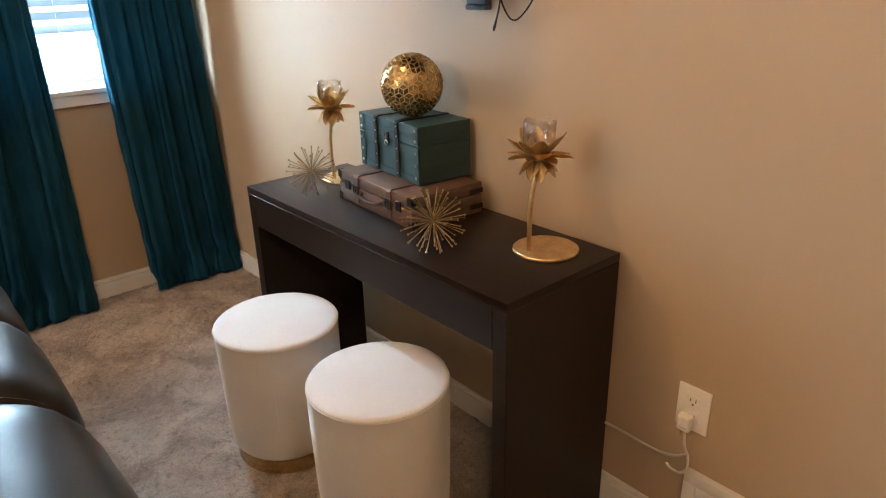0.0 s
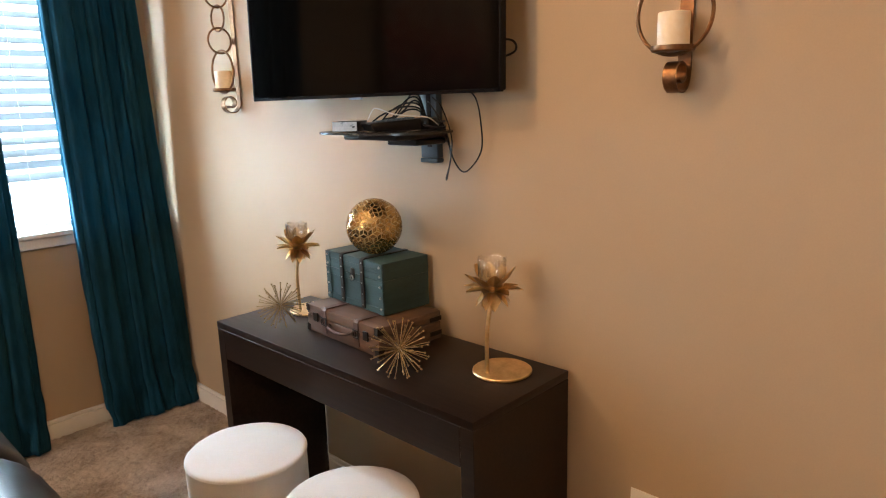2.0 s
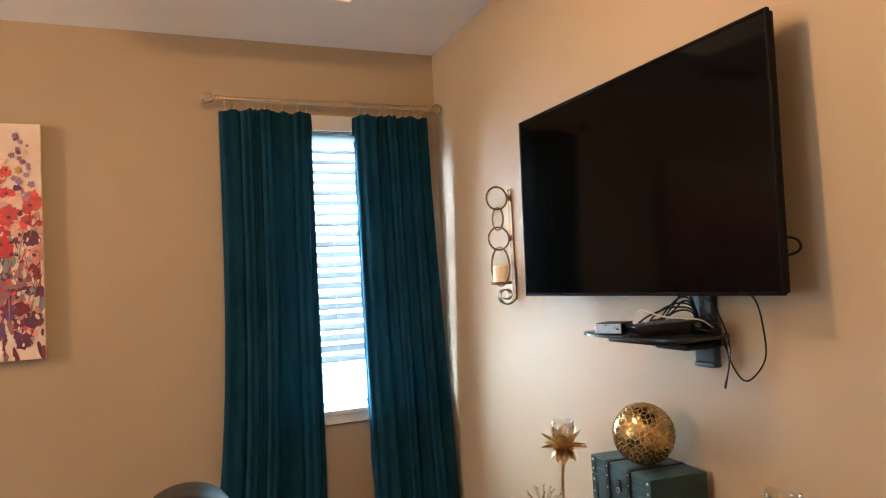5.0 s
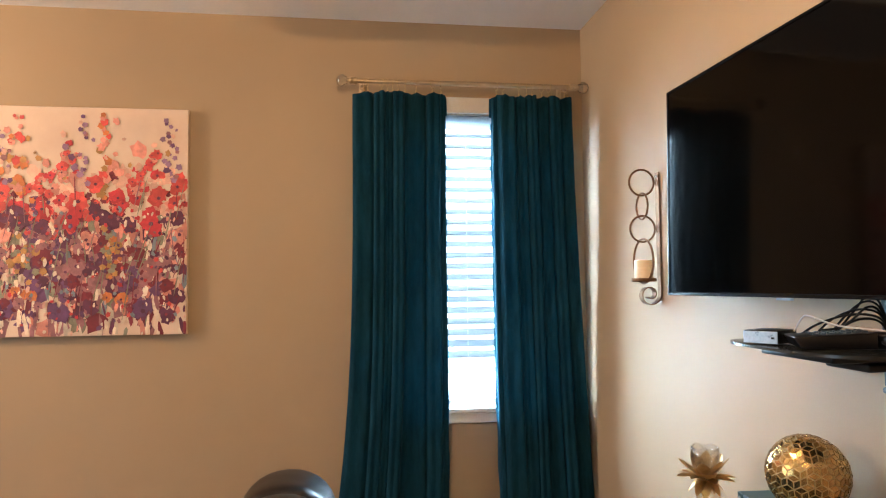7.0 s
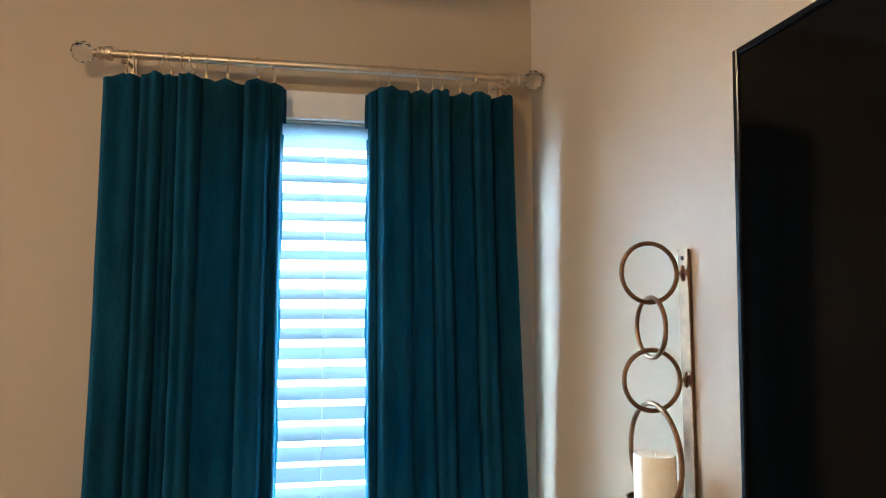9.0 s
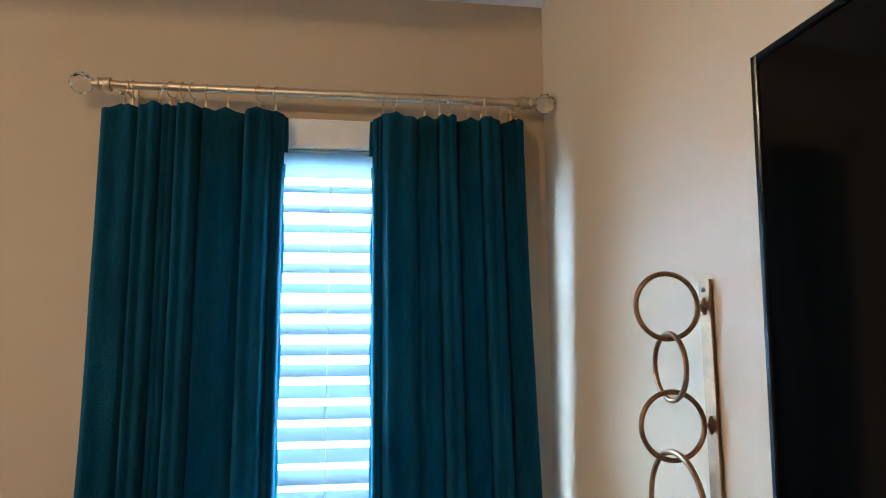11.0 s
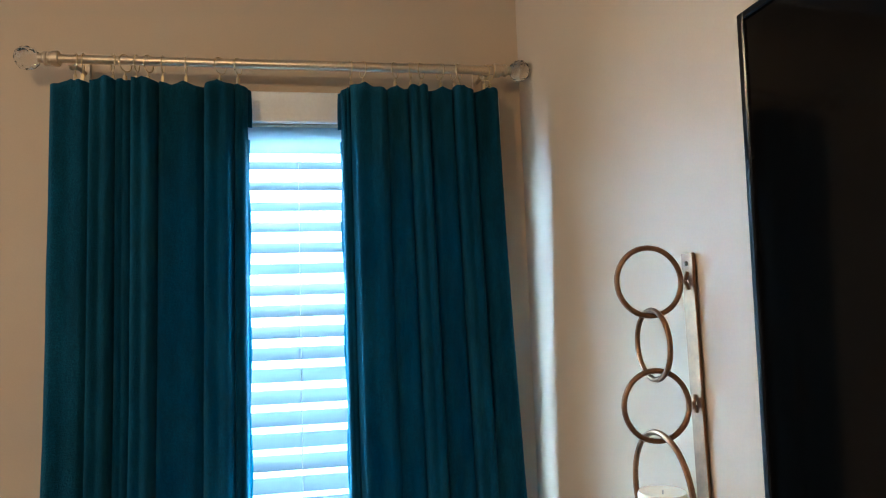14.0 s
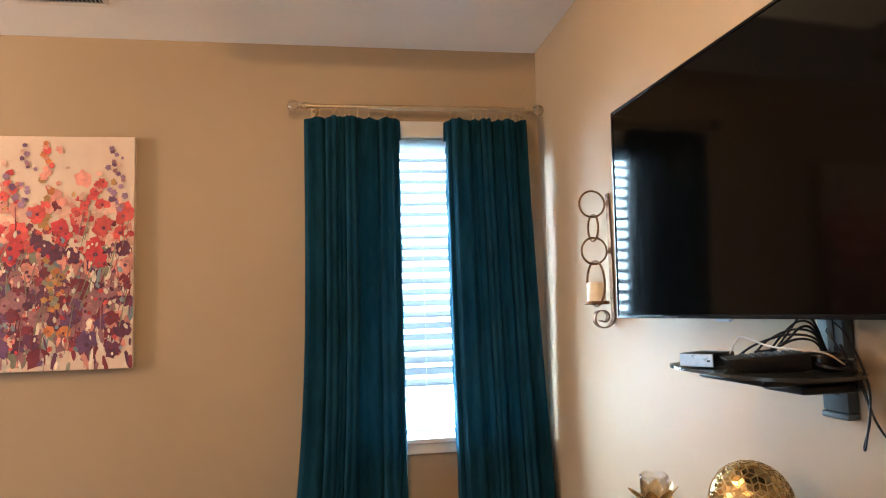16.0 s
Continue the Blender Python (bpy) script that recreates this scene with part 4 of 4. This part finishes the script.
def starburst(m, r, count, metal, label):
    root = thing("starburst_ornament", m, label, "ornament", "gold starburst ornaments")
    core = bmesh.new()
    bmesh.ops.create_icosphere(core, subdivisions=2, radius=r * 0.1)
    part("core", core, metal, root)
    sp = tube([(0, 0, r * 0.08), (0, 0, r * 0.97)], 0.0012, 5)
    tip = bmesh.new()
    bmesh.ops.create_icosphere(tip, subdivisions=1, radius=0.0031)
    moved(tip, Matrix.Translation((0, 0, r * 0.98)))
    me = finish("spike", joined(sp, tip), metal)
    for k in range(count):
        z = 1 - 2 * (k + 0.5) / count
        a = k * 2.39996
        d = Vector((math.sqrt(1 - z * z) * math.cos(a), math.sqrt(1 - z * z) * math.sin(a), z))
        shared("spike", me, root, d.to_track_quat("Z", "Y").to_matrix().to_4x4())
    return root


starburst(pose(-0.325, -2.018, CZ + 0.079, 12, 5, 0), 0.080, 62, STARMETAL, "large gold wire starburst ornament on the console's front edge")
starburst(pose(-0.292, -1.415, CZ + 0.074, -8, 14, 30), 0.075, 58, SHADEDGOLD, "gold wire starburst ornament, shade in its colour, beside the lotus holder")


# ---- stools ----
def stool(m, label):
    root = thing("round_stool", m, label, "stool", "velvet stools")
    part("base_band", revolve([(0, 0.004), (0.160, 0.004), (0.161, 0.006), (0.161, 0.052), (0.152, 0.054), (0, 0.054)], 56), STOOLGOLD, root, "brushed gold metal base band")
    prof = [(0.152, 0.0545), (0.163, 0.056), (0.169, 0.064), (0.173, 0.11), (0.1765, 0.25), (0.1775, 0.39), (0.1768, 0.420), (0.1782, 0.424), (0.1788, 0.428), (0.1778, 0.4315), (0.1745, 0.4345), (0.165, 0.437), (0.14, 0.4395), (0.09, 0.4425), (0.04, 0.444), (0, 0.4445)]
    bm = revolve(prof, 64)
    for v in bm.verts:
        # upholstery that is not quite even
        q = 0.0022 * noise.noise(Vector((v.co.x * 9, v.co.y * 9, v.co.z * 7)))
        flat = math.hypot(v.co.x, v.co.y)
        if flat > 0.16:
            v.co.x, v.co.y = v.co.x * (1 + q / flat), v.co.y * (1 + q / flat)
        else:
            v.co.z += q if v.co.z > 0.4 else 0
    part("body", bm, STOOLVELVET, root, "cream velvet upholstered drum", angle=60)
    part("seam_piping", ring(0.1782, 0.0017, "xy", 64, centre=(0, 0, 0.4265)), STOOLVELVET, root)
    part("side_seam", tube([(-0.0990, -0.1405, 0.064), (-0.1025, -0.1440, 0.23), (-0.1030, -0.1448, 0.42)], 0.0012, 5), STOOLVELVET, root)
    return root


stool(pose(-0.517, -1.521, 0.004), "cream velvet drum stool with gold base band, at the console")
stool(pose(-0.481, -1.974, 0.004, 0, 0, 75), "cream velvet drum stool with gold base, tucked by the console leg")


# ---- sofa ----
SX, SY0, SY1, SZ = -1.305, -2.655, -0.815, 0.80


def sofa():
    root = thing("leather_sofa", pose(SX, (SY0 + SY1) / 2, 0), "black-brown leather sofa with a channelled roll back", "sofa")
    half = (SY1 - SY0) / 2
    cuts = [-2.655, -2.29, -1.98, -1.67, -1.36, -1.07, -0.815]
    cuts = [c - (SY0 + SY1) / 2 for c in cuts]
    n = 6
    for k in range(n):
        bm = bmesh.new()
        rows, ny, na = [], 16, 28
        for i in range(ny + 1):
            q = i / ny
            y = cuts[k] + (cuts[k + 1] - cuts[k]) * q
            pinch = 1 - 0.16 * (abs(2 * q - 1) ** 7)
            if (k == 0 and q < 0.5) or (k == n - 1 and q > 0.5):
                e = abs(2 * q - 1)
                pinch = math.sqrt(max(0.0, 1 - (e ** 9) * 0.50))
            row = []
            for j in range(na):
                a = 2 * math.pi * j / na
                rx, rz = 0.150 * pinch, 0.128 * pinch
                wr = 1 + 0.012 * noise.noise(Vector((y * 14, a * 1.5, 5)))
                row.append(bm.verts.new((rx * wr * math.cos(a), y, SZ + rz * wr * math.sin(a))))
            rows.append(row)
        for a, b in zip(rows, rows[1:]):
            for j in range(na):
                bm.faces.new((a[j], a[(j + 1) % na], b[(j + 1) % na], b[j]))
        bm.faces.new(rows[0][::-1])
        bm.faces.new(rows[-1])
        part("roll_cushion", bm, LEATHER, root, angle=70)
        if k:
            y = cuts[k]
            pts = [(0.131 * math.cos(a), y, SZ + 0.112 * math.sin(a)) for a in [2 * math.pi * j / 30 for j in range(30)]]
            part("seam", tube(pts, 0.006, 6, closed=True), LEATHER, root)
    part("outer_back", box(-0.10, 0.118, -half + 0.02, half - 0.02, 0.06, SZ - 0.03, 0.03, 3), LEATHER, root)
    part("seat_base", box(-0.78, -0.102, -half + 0.02, half - 0.02, 0.06, 0.26, 0.02, 2), LEATHER, root)
    for s in (-0.5, 0.5):
        part("seat_cushion", box(-0.80, -0.13, s * half - half / 2 + 0.03, s * half + half / 2 - 0.03, 0.262, 0.43, 0.05, 4), LEATHER, root)
    foot = revolve([(0, 0), (0.02, 0), (0.026, 0.058), (0, 0.058)], 16)
    me = finish("foot", foot, BLACKWOOD)
    for x in (-0.72, 0.06):
        for y in (-half + 0.1, half - 0.1):
            shared("foot", me, root, pose(x, y, 0.002))
    # gathered pleats on the near end of the roll
    for a0 in (1.05, 0.45, 1.75, 2.5):
        pts = []
        for i in range(9):
            t = i / 8
            d = 0.075 * (1 - t) ** 1.6 + 0.001
            rad = math.sqrt(max(0.0, 1 - 0.50 * (1 - 2 * d / 0.365) ** 9))
            pts.append((0.150 * rad * math.cos(a0 - 0.3 * t), -half + d, SZ + 0.128 * rad * math.sin(a0 - 0.3 * t)))
        part("pleat", tube(smooth_path(pts, 3), 0.0028, 6), LEATHER, root)
    return root


sofa()


# ---- painting ----
def painting():
    x1, x0, z0, z1 = -1.814, -2.83, 1.308, 2.291
    w, h = x1 - x0, z1 - z0
    root = thing("flower_painting", pose((x0 + x1) / 2, 0, (z0 + z1) / 2), "unframed canvas painting of loose red, orange and purple flowers", "painting")
    part("canvas", box(-w / 2, w / 2, -0.032, -0.002, -h / 2, h / 2, 0.002, 1), CANVAS, root)
    rnd = random.Random(21)
    colours = {
        "red": (0.54, 0.04, 0.055), "scarlet": (0.66, 0.085, 0.075), "orange": (0.62, 0.20, 0.06), "ochre": (0.48, 0.25, 0.08), "plum": (0.125, 0.032, 0.078),
        "violet": (0.15, 0.062, 0.155), "maroon": (0.20, 0.025, 0.045), "sage": (0.26, 0.25, 0.18), "pink": (0.72, 0.30, 0.24), "slate": (0.22, 0.27, 0.32), "mauve": (0.34, 0.15, 0.17), "cream": (0.80, 0.68, 0.56), "blush": (0.76, 0.46, 0.36), "lilac": (0.34, 0.19, 0.32)}
    mats = {k: surface("paint_" + k, tuple(c * 0.8 for c in v), tuple(min(1, c * 1.2) for c in v), 0.6, 0, 40, 300, 0.5, 0.0008, island=0.22) for k, v in colours.items()}
    meshes = {k: bmesh.new() for k in colours}
    level = [0.0]

    def dab(kind, x, z, r, tall=1.0, turn=0.0, petals=False):
        if abs(x) > w / 2 - r * 0.6 or abs(z) > h / 2 - r * 0.6:
            return
        bm = meshes[kind]
        level[0] = level[0] + 0.0000011
        y = -0.0326 - level[0]
        n = 11
        ph = rnd.uniform(0, 6.28)
        ring_v = []
        for k in range(n):
            a = 2 * math.pi * k / n
            rr = r * (1 + (0.22 if petals else 0.12) * math.sin(5 * a + ph) + rnd.uniform(-0.14, 0.14))
            px, pz = rr * math.cos(a), rr * tall * math.sin(a)
            c, s = math.cos(turn), math.sin(turn)
            ring_v.append(bm.verts.new((min(w / 2, max(-w / 2, x + px * c - pz * s)), y, min(h / 2, max(-h / 2, z + px * s + pz * c)))))
        bm.faces.new(ring_v)

    def flower(kind, x, z, r, other=None):
        for _ in range(5):
            a = rnd.uniform(0, 6.28)
            dab(kind if rnd.random() < 0.8 or not other else other, x + 0.45 * r * math.cos(a), z + 0.45 * r * math.sin(a), r * rnd.uniform(0.45, 0.7), rnd.uniform(0.8, 1.2), rnd.uniform(-1, 1), True)
        dab("plum" if kind != "plum" else "maroon", x + rnd.uniform(-0.2, 0.2) * r, z, r * 0.18)

    def stroke(kind, x, z, length, wide, lean):
        dab(kind, x, z, wide, length / (2 * wide), lean)

    # broad washes under the planting
    for _ in range(150):
        z = rnd.uniform(-h / 2, 0.06)
        dab(rnd.choice(["mauve", "mauve", "maroon", "plum", "mauve", "violet", "sage", "pink"]), rnd.uniform(-w / 2, w / 2), z, rnd.uniform(0.025, 0.055), rnd.uniform(0.8, 1.5), rnd.uniform(-1, 1), True)
    for _ in range(70):
        dab(rnd.choice(["pink", "blush", "blush"]), rnd.uniform(-w / 2, w / 2), rnd.gauss(0.10, 0.09), rnd.uniform(0.012, 0.034), rnd.uniform(0.7, 1.6), rnd.uniform(-1, 1), True)
    for _ in range(75):
        flower(rnd.choice(["red", "red", "scarlet", "pink", "maroon"]), rnd.uniform(-w / 2, w / 2), rnd.gauss(0.06, 0.075), rnd.uniform(0.014, 0.034), "scarlet")
    # pale washes and upright strokes at the foot
    for _ in range(420):
        stroke(rnd.choice(["mauve", "mauve", "pink", "sage", "maroon", "slate", "plum", "cream", "cream", "pink"]), rnd.uniform(-w / 2, w / 2), rnd.uniform(-h / 2, -0.02),
               rnd.uniform(0.03, 0.11), rnd.uniform(0.004, 0.012), rnd.uniform(-0.25, 0.25))
    for _ in range(90):
        flower(rnd.choice(["mauve", "maroon", "plum", "mauve", "violet"]), rnd.uniform(-w / 2, w / 2), rnd.uniform(-0.40, 0.03), rnd.uniform(0.02, 0.04), "mauve")
    # three drifts of the same planting, side by side
    for shift, flip in ((0.0, 1), (-0.36, 1), (-0.70, 1)):
        def at(x, z):
            return (x + shift + (rnd.uniform(-0.03, 0.03) if shift else 0), z + (rnd.uniform(-0.05, 0.03) if shift else 0))
        for k in range(26):
            t = k / 25
            x, z = at(0.226 + 0.157 * t, 0.05 + 0.25 * t)
            flower(rnd.choice(["red", "scarlet", "scarlet", "pink"]), x + rnd.gauss(0, 0.03 * (1 - t) + 0.006), z + rnd.gauss(0, 0.014), rnd.uniform(0.012, 0.024), "scarlet")
        for x, z, rad, kind in ((0.466, 0.148, 0.038, "scarlet"), (0.393, 0.098, 0.046, "scarlet"), (0.292, 0.098, 0.036, "red"), (0.459, 0.077, 0.036, "scarlet"), (0.216, 0.098, 0.032, "red"),
                                (0.363, -0.014, 0.055, "red"), (0.469, -0.06, 0.042, "pink"), (0.19, 0.016, 0.055, "plum"), (0.271, -0.024, 0.036, "plum"), (0.469, 0.011, 0.036, "plum"),
                                (0.302, -0.126, 0.045, "maroon"), (0.266, -0.268, 0.044, "violet"), (0.424, -0.278, 0.03, "maroon"), (0.469, -0.329, 0.034, "plum"), (0.332, -0.39, 0.05, "violet"),
                                (0.424, -0.405, 0.036, "plum"), (0.241, -0.339, 0.03, "orange"), (0.18, -0.33, 0.022, "orange"), (0.41, -0.17, 0.04, "mauve"), (0.36, -0.2, 0.036, "mauve"), (0.15, -0.1, 0.04, "maroon")):
            x, z = at(x, z)
            flower(kind, x, z, rad, "plum" if kind in ("maroon", "violet") else None)
        for _ in range(34):
            x, z = at(0.205 + rnd.gauss(0, 0.024), -0.15 + rnd.gauss(0, 0.045))
            dab(rnd.choice(["ochre", "ochre", "orange", "sage"]), x, z, rnd.uniform(0.008, 0.016), 1.0, 0, True)
        for k in range(20):
            t = k / 19
            x, z = at(0.435 + rnd.gauss(0, 0.012 + 0.012 * (1 - t)), 0.18 + 0.26 * t)
            dab(rnd.choice(["violet", "lilac", "mauve", "lilac"]), x, z, rnd.uniform(0.006, 0.014) * (1.2 - 0.4 * t), 1.0, 0, True)
        for k in range(24):
            t = k / 23
            x, z = at(0.16 + rnd.gauss(0, 0.03 * (1 - t) + 0.01), 0.1 + 0.36 * t)
            dab(rnd.choice(["orange", "ochre", "pink", "scarlet"]), x, z, rnd.uniform(0.010, 0.022) * (1.15 - 0.4 * t), 1.0, 0, True)
        for _ in range(14):
            x, z = at(rnd.uniform(0.12, 0.46), rnd.uniform(0.15, 0.45))
            dab(rnd.choice(["pink", "blush", "blush", "ochre"]), x, z, rnd.uniform(0.006, 0.016), rnd.uniform(0.7, 1.5), rnd.uniform(-1, 1), True)
    # stems, loose petals and bare spots of ground
    for _ in range(60):
        stroke(rnd.choice(["sage", "mauve", "sage", "maroon"]), rnd.uniform(-w / 2, w / 2), rnd.uniform(-0.38, 0.12), rnd.uniform(0.08, 0.22), rnd.uniform(0.0018, 0.003), rnd.uniform(-0.4, 0.15))
    for _ in range(230):
        dab(rnd.choice(["red", "plum", "violet", "maroon", "mauve", "slate", "scarlet", "mauve"]), rnd.uniform(-w / 2, w / 2), rnd.uniform(-0.46, 0.06), rnd.uniform(0.004, 0.010), rnd.uniform(0.7, 1.6), rnd.uniform(-1, 1), True)
    for _ in range(150):
        dab(rnd.choice(["cream", "cream", "blush"]), rnd.uniform(-w / 2, w / 2), rnd.uniform(-h / 2, 0.10), rnd.uniform(0.003, 0.008), rnd.uniform(1.0, 2.8), rnd.uniform(-0.5, 0.5))
    for kind, bm in meshes.items():
        tagged(part("paint_layer", bm, mats[kind], root, kind + " brush marks", smooth=False), kind="stuff")
    return root


painting()


# ---- outlet, plug, cords and vents ----
def outlet():
    root = thing("wall_outlet", pose(0, -2.555, 0.415), "white duplex wall outlet with plate", "outlet")
    part("plate", box(-0.006, -0.0005, -0.040, 0.040, -0.058, 0.058, 0.0025, 2), WHITEPLASTIC, root)
    for z in (0.021, -0.021):
        r = part("receptacle", box(-0.0078, -0.0062, -0.017, 0.017, z - 0.0145, z + 0.0145, 0.0007, 1), WHITEPLASTIC, root)
        for y, hh in ((-0.0065, 0.0045), (0.0065, 0.0038)):
            part("slot", box(-0.0083, -0.0079, y - 0.001, y + 0.001, z - hh + 0.003, z + hh + 0.003), HOLE, r)
        part("ground_hole", box(-0.0083, -0.0079, -0.002, 0.002, z - 0.010, z - 0.006), HOLE, r)
    screw = bmesh.new()
    bmesh.ops.create_uvsphere(screw, u_segments=8, v_segments=6, radius=0.0026)
    moved(screw, Matrix.Translation((-0.0062, 0, 0)))
    part("screw", screw, WHITEPLASTIC, root)
    return root


outlet()


def plug():
    root = thing("plug_adapter", pose(-0.009, -2.548, 0.387), "white plug adapter pushed into the lower socket", "plug")
    part("body", box(-0.024, 0.0, -0.016, 0.016, -0.024, 0.016, 0.004, 3), WHITEPLASTIC, root)
    part("label", box(-0.0246, -0.0242, -0.012, 0.006, -0.016, -0.011), CORD, root)
    for y in (-0.006, 0.006):
        part("prong", box(-0.02, -0.016, y - 0.001, y + 0.001, -0.038, -0.0245), BRASS, root)
    return root


plug()
cable("cord", [(-0.02, -2.550, 0.362), (-0.03, -2.560, 0.325), (-0.022, -2.567, 0.295), (-0.03, -2.572, 0.268), (-0.036, -2.56, 0.2515), (-0.036, -2.535, 0.249), (-0.030, -2.52, 0.252)], 0.0035, CORD, "white twisted cord hanging from the plug adapter")
cable("cord", [(-0.018, -2.327, 0.262), (-0.012, -2.37, 0.258), (-0.011, -2.44, 0.255), (-0.012, -2.49, 0.258), (-0.016, -2.53, 0.272), (-0.024, -2.562, 0.300)], 0.0036, CORD, "white flat cord running along the wall behind the console")


def wall_grille():
    root = thing("return_air_grille", pose(0, -2.824, 0.0), "white metal return air grille with louvres at floor level", "vent grille")
    hw, z0, z1, d = 0.262, 0.012, 0.252, -0.020
    part("frame", box(d, -0.0005, -hw, hw, z1 - 0.032, z1, 0.004, 2), TRIM, root)
    part("frame", box(d, -0.0005, -hw, hw, z0, z0 + 0.030, 0.004, 2), TRIM, root)
    for y0, y1 in ((-hw, -hw + 0.032), (-0.095, -0.083), (0.083, 0.095), (hw - 0.032, hw)):
        part("frame", box(d + 0.0005, -0.0005, y0, y1, z0 + 0.0305, z1 - 0.0325, 0.002, 1), TRIM, root)
    part("backing", box(-0.003, -0.0008, -hw + 0.03, hw - 0.03, z0 + 0.03, z1 - 0.032), HOLE, root)
    me = finish("louvre", moved(box(-0.0075, 0.0075, -0.0665, 0.0665, -0.0008, 0.0008, 0.0004, 1), pose(0, 0, 0, 0, -38, 0)), TRIM)
    for y in (-0.1625, 0.0, 0.1625):
        for k in range(16):
            ob = shared("louvre", me, root, pose(-0.0125, y, z0 + 0.038 + k * 0.0112))
            ob.scale.y = 1.0 if y else 1.2
    return root


wall_grille()


def ceiling_vent():
    root = thing("ceiling_vent", pose(-1.99, -0.43, H), "white ceiling air vent with dark slots", "ceiling vent")
    for y0, y1 in ((-0.10, -0.075), (0.075, 0.10)):
        part("frame", box(-0.17, 0.17, y0, y1, -0.010, -0.0005, 0.003, 1), TRIM, root)
    for x0, x1 in ((-0.17, -0.145), (0.145, 0.17)):
        part("frame", box(x0, x1, -0.0745, 0.0745, -0.010, -0.0005, 0.003, 1), TRIM, root)
    part("backing", box(-0.144, 0.144, -0.0745, 0.0745, -0.0015, -0.0005), HOLE, root)
    me = finish("slat", moved(box(-0.005, 0.005, -0.0735, 0.0735, -0.0007, 0.0007), pose(0, 0, 0, 0, 40, 0)), TRIM)
    for k in range(18):
        shared("slat", me, root, pose(-0.136 + k * 0.016, 0, -0.006))
    part("lever", tube([(0.185, -0.03, -0.002), (0.19, 0.0, -0.012), (0.20, 0.03, -0.004)], 0.002, 6), TRIM, root)
    return root


ceiling_vent()


def square_light(m):
    root = thing("square_ceiling_light", m, "assumed square ceiling light with a warm glowing diffuser and metal rim", "ceiling light", "square ceiling lights")
    part("housing", box(-0.24, 0.24, -0.24, 0.24, -0.10, -0.0005, 0.004, 2), ROD, root)
    part("diffuser", box(-0.285, 0.285, -0.285, 0.285, -0.165, -0.1005, 0.004, 2), GLOBE, root, "warm glowing diffuser")
    return root


# pale ceiling panel, glow put into its colour, placed to fit the camera's view
square_light(pose(-0.97, -1.205, H))
# unseen copies, added as fixtures for the two warm fills
square_light(pose(-1.9, -4.0, H))
square_light(pose(-4.1, -0.85, H))


def bulb_lamp():
    root = thing("bulb_ceiling_lamp", pose(-1.15, -1.84, H), "small brushed metal ceiling lamp with a bare warm bulb", "ceiling lamp")
    part("canopy", revolve([(0, -0.0005), (0.06, -0.0005), (0.06, -0.012), (0.052, -0.02), (0, -0.02)], 32), ROD, root)
    part("stem", revolve([(0, -0.0205), (0.007, -0.0205), (0.007, -0.14), (0, -0.14)], 16), ROD, root)
    part("socket", revolve([(0, -0.1405), (0.016, -0.1405), (0.018, -0.16), (0.018, -0.195), (0, -0.195)], 20), ROD, root)
    return root


bulb_lamp()
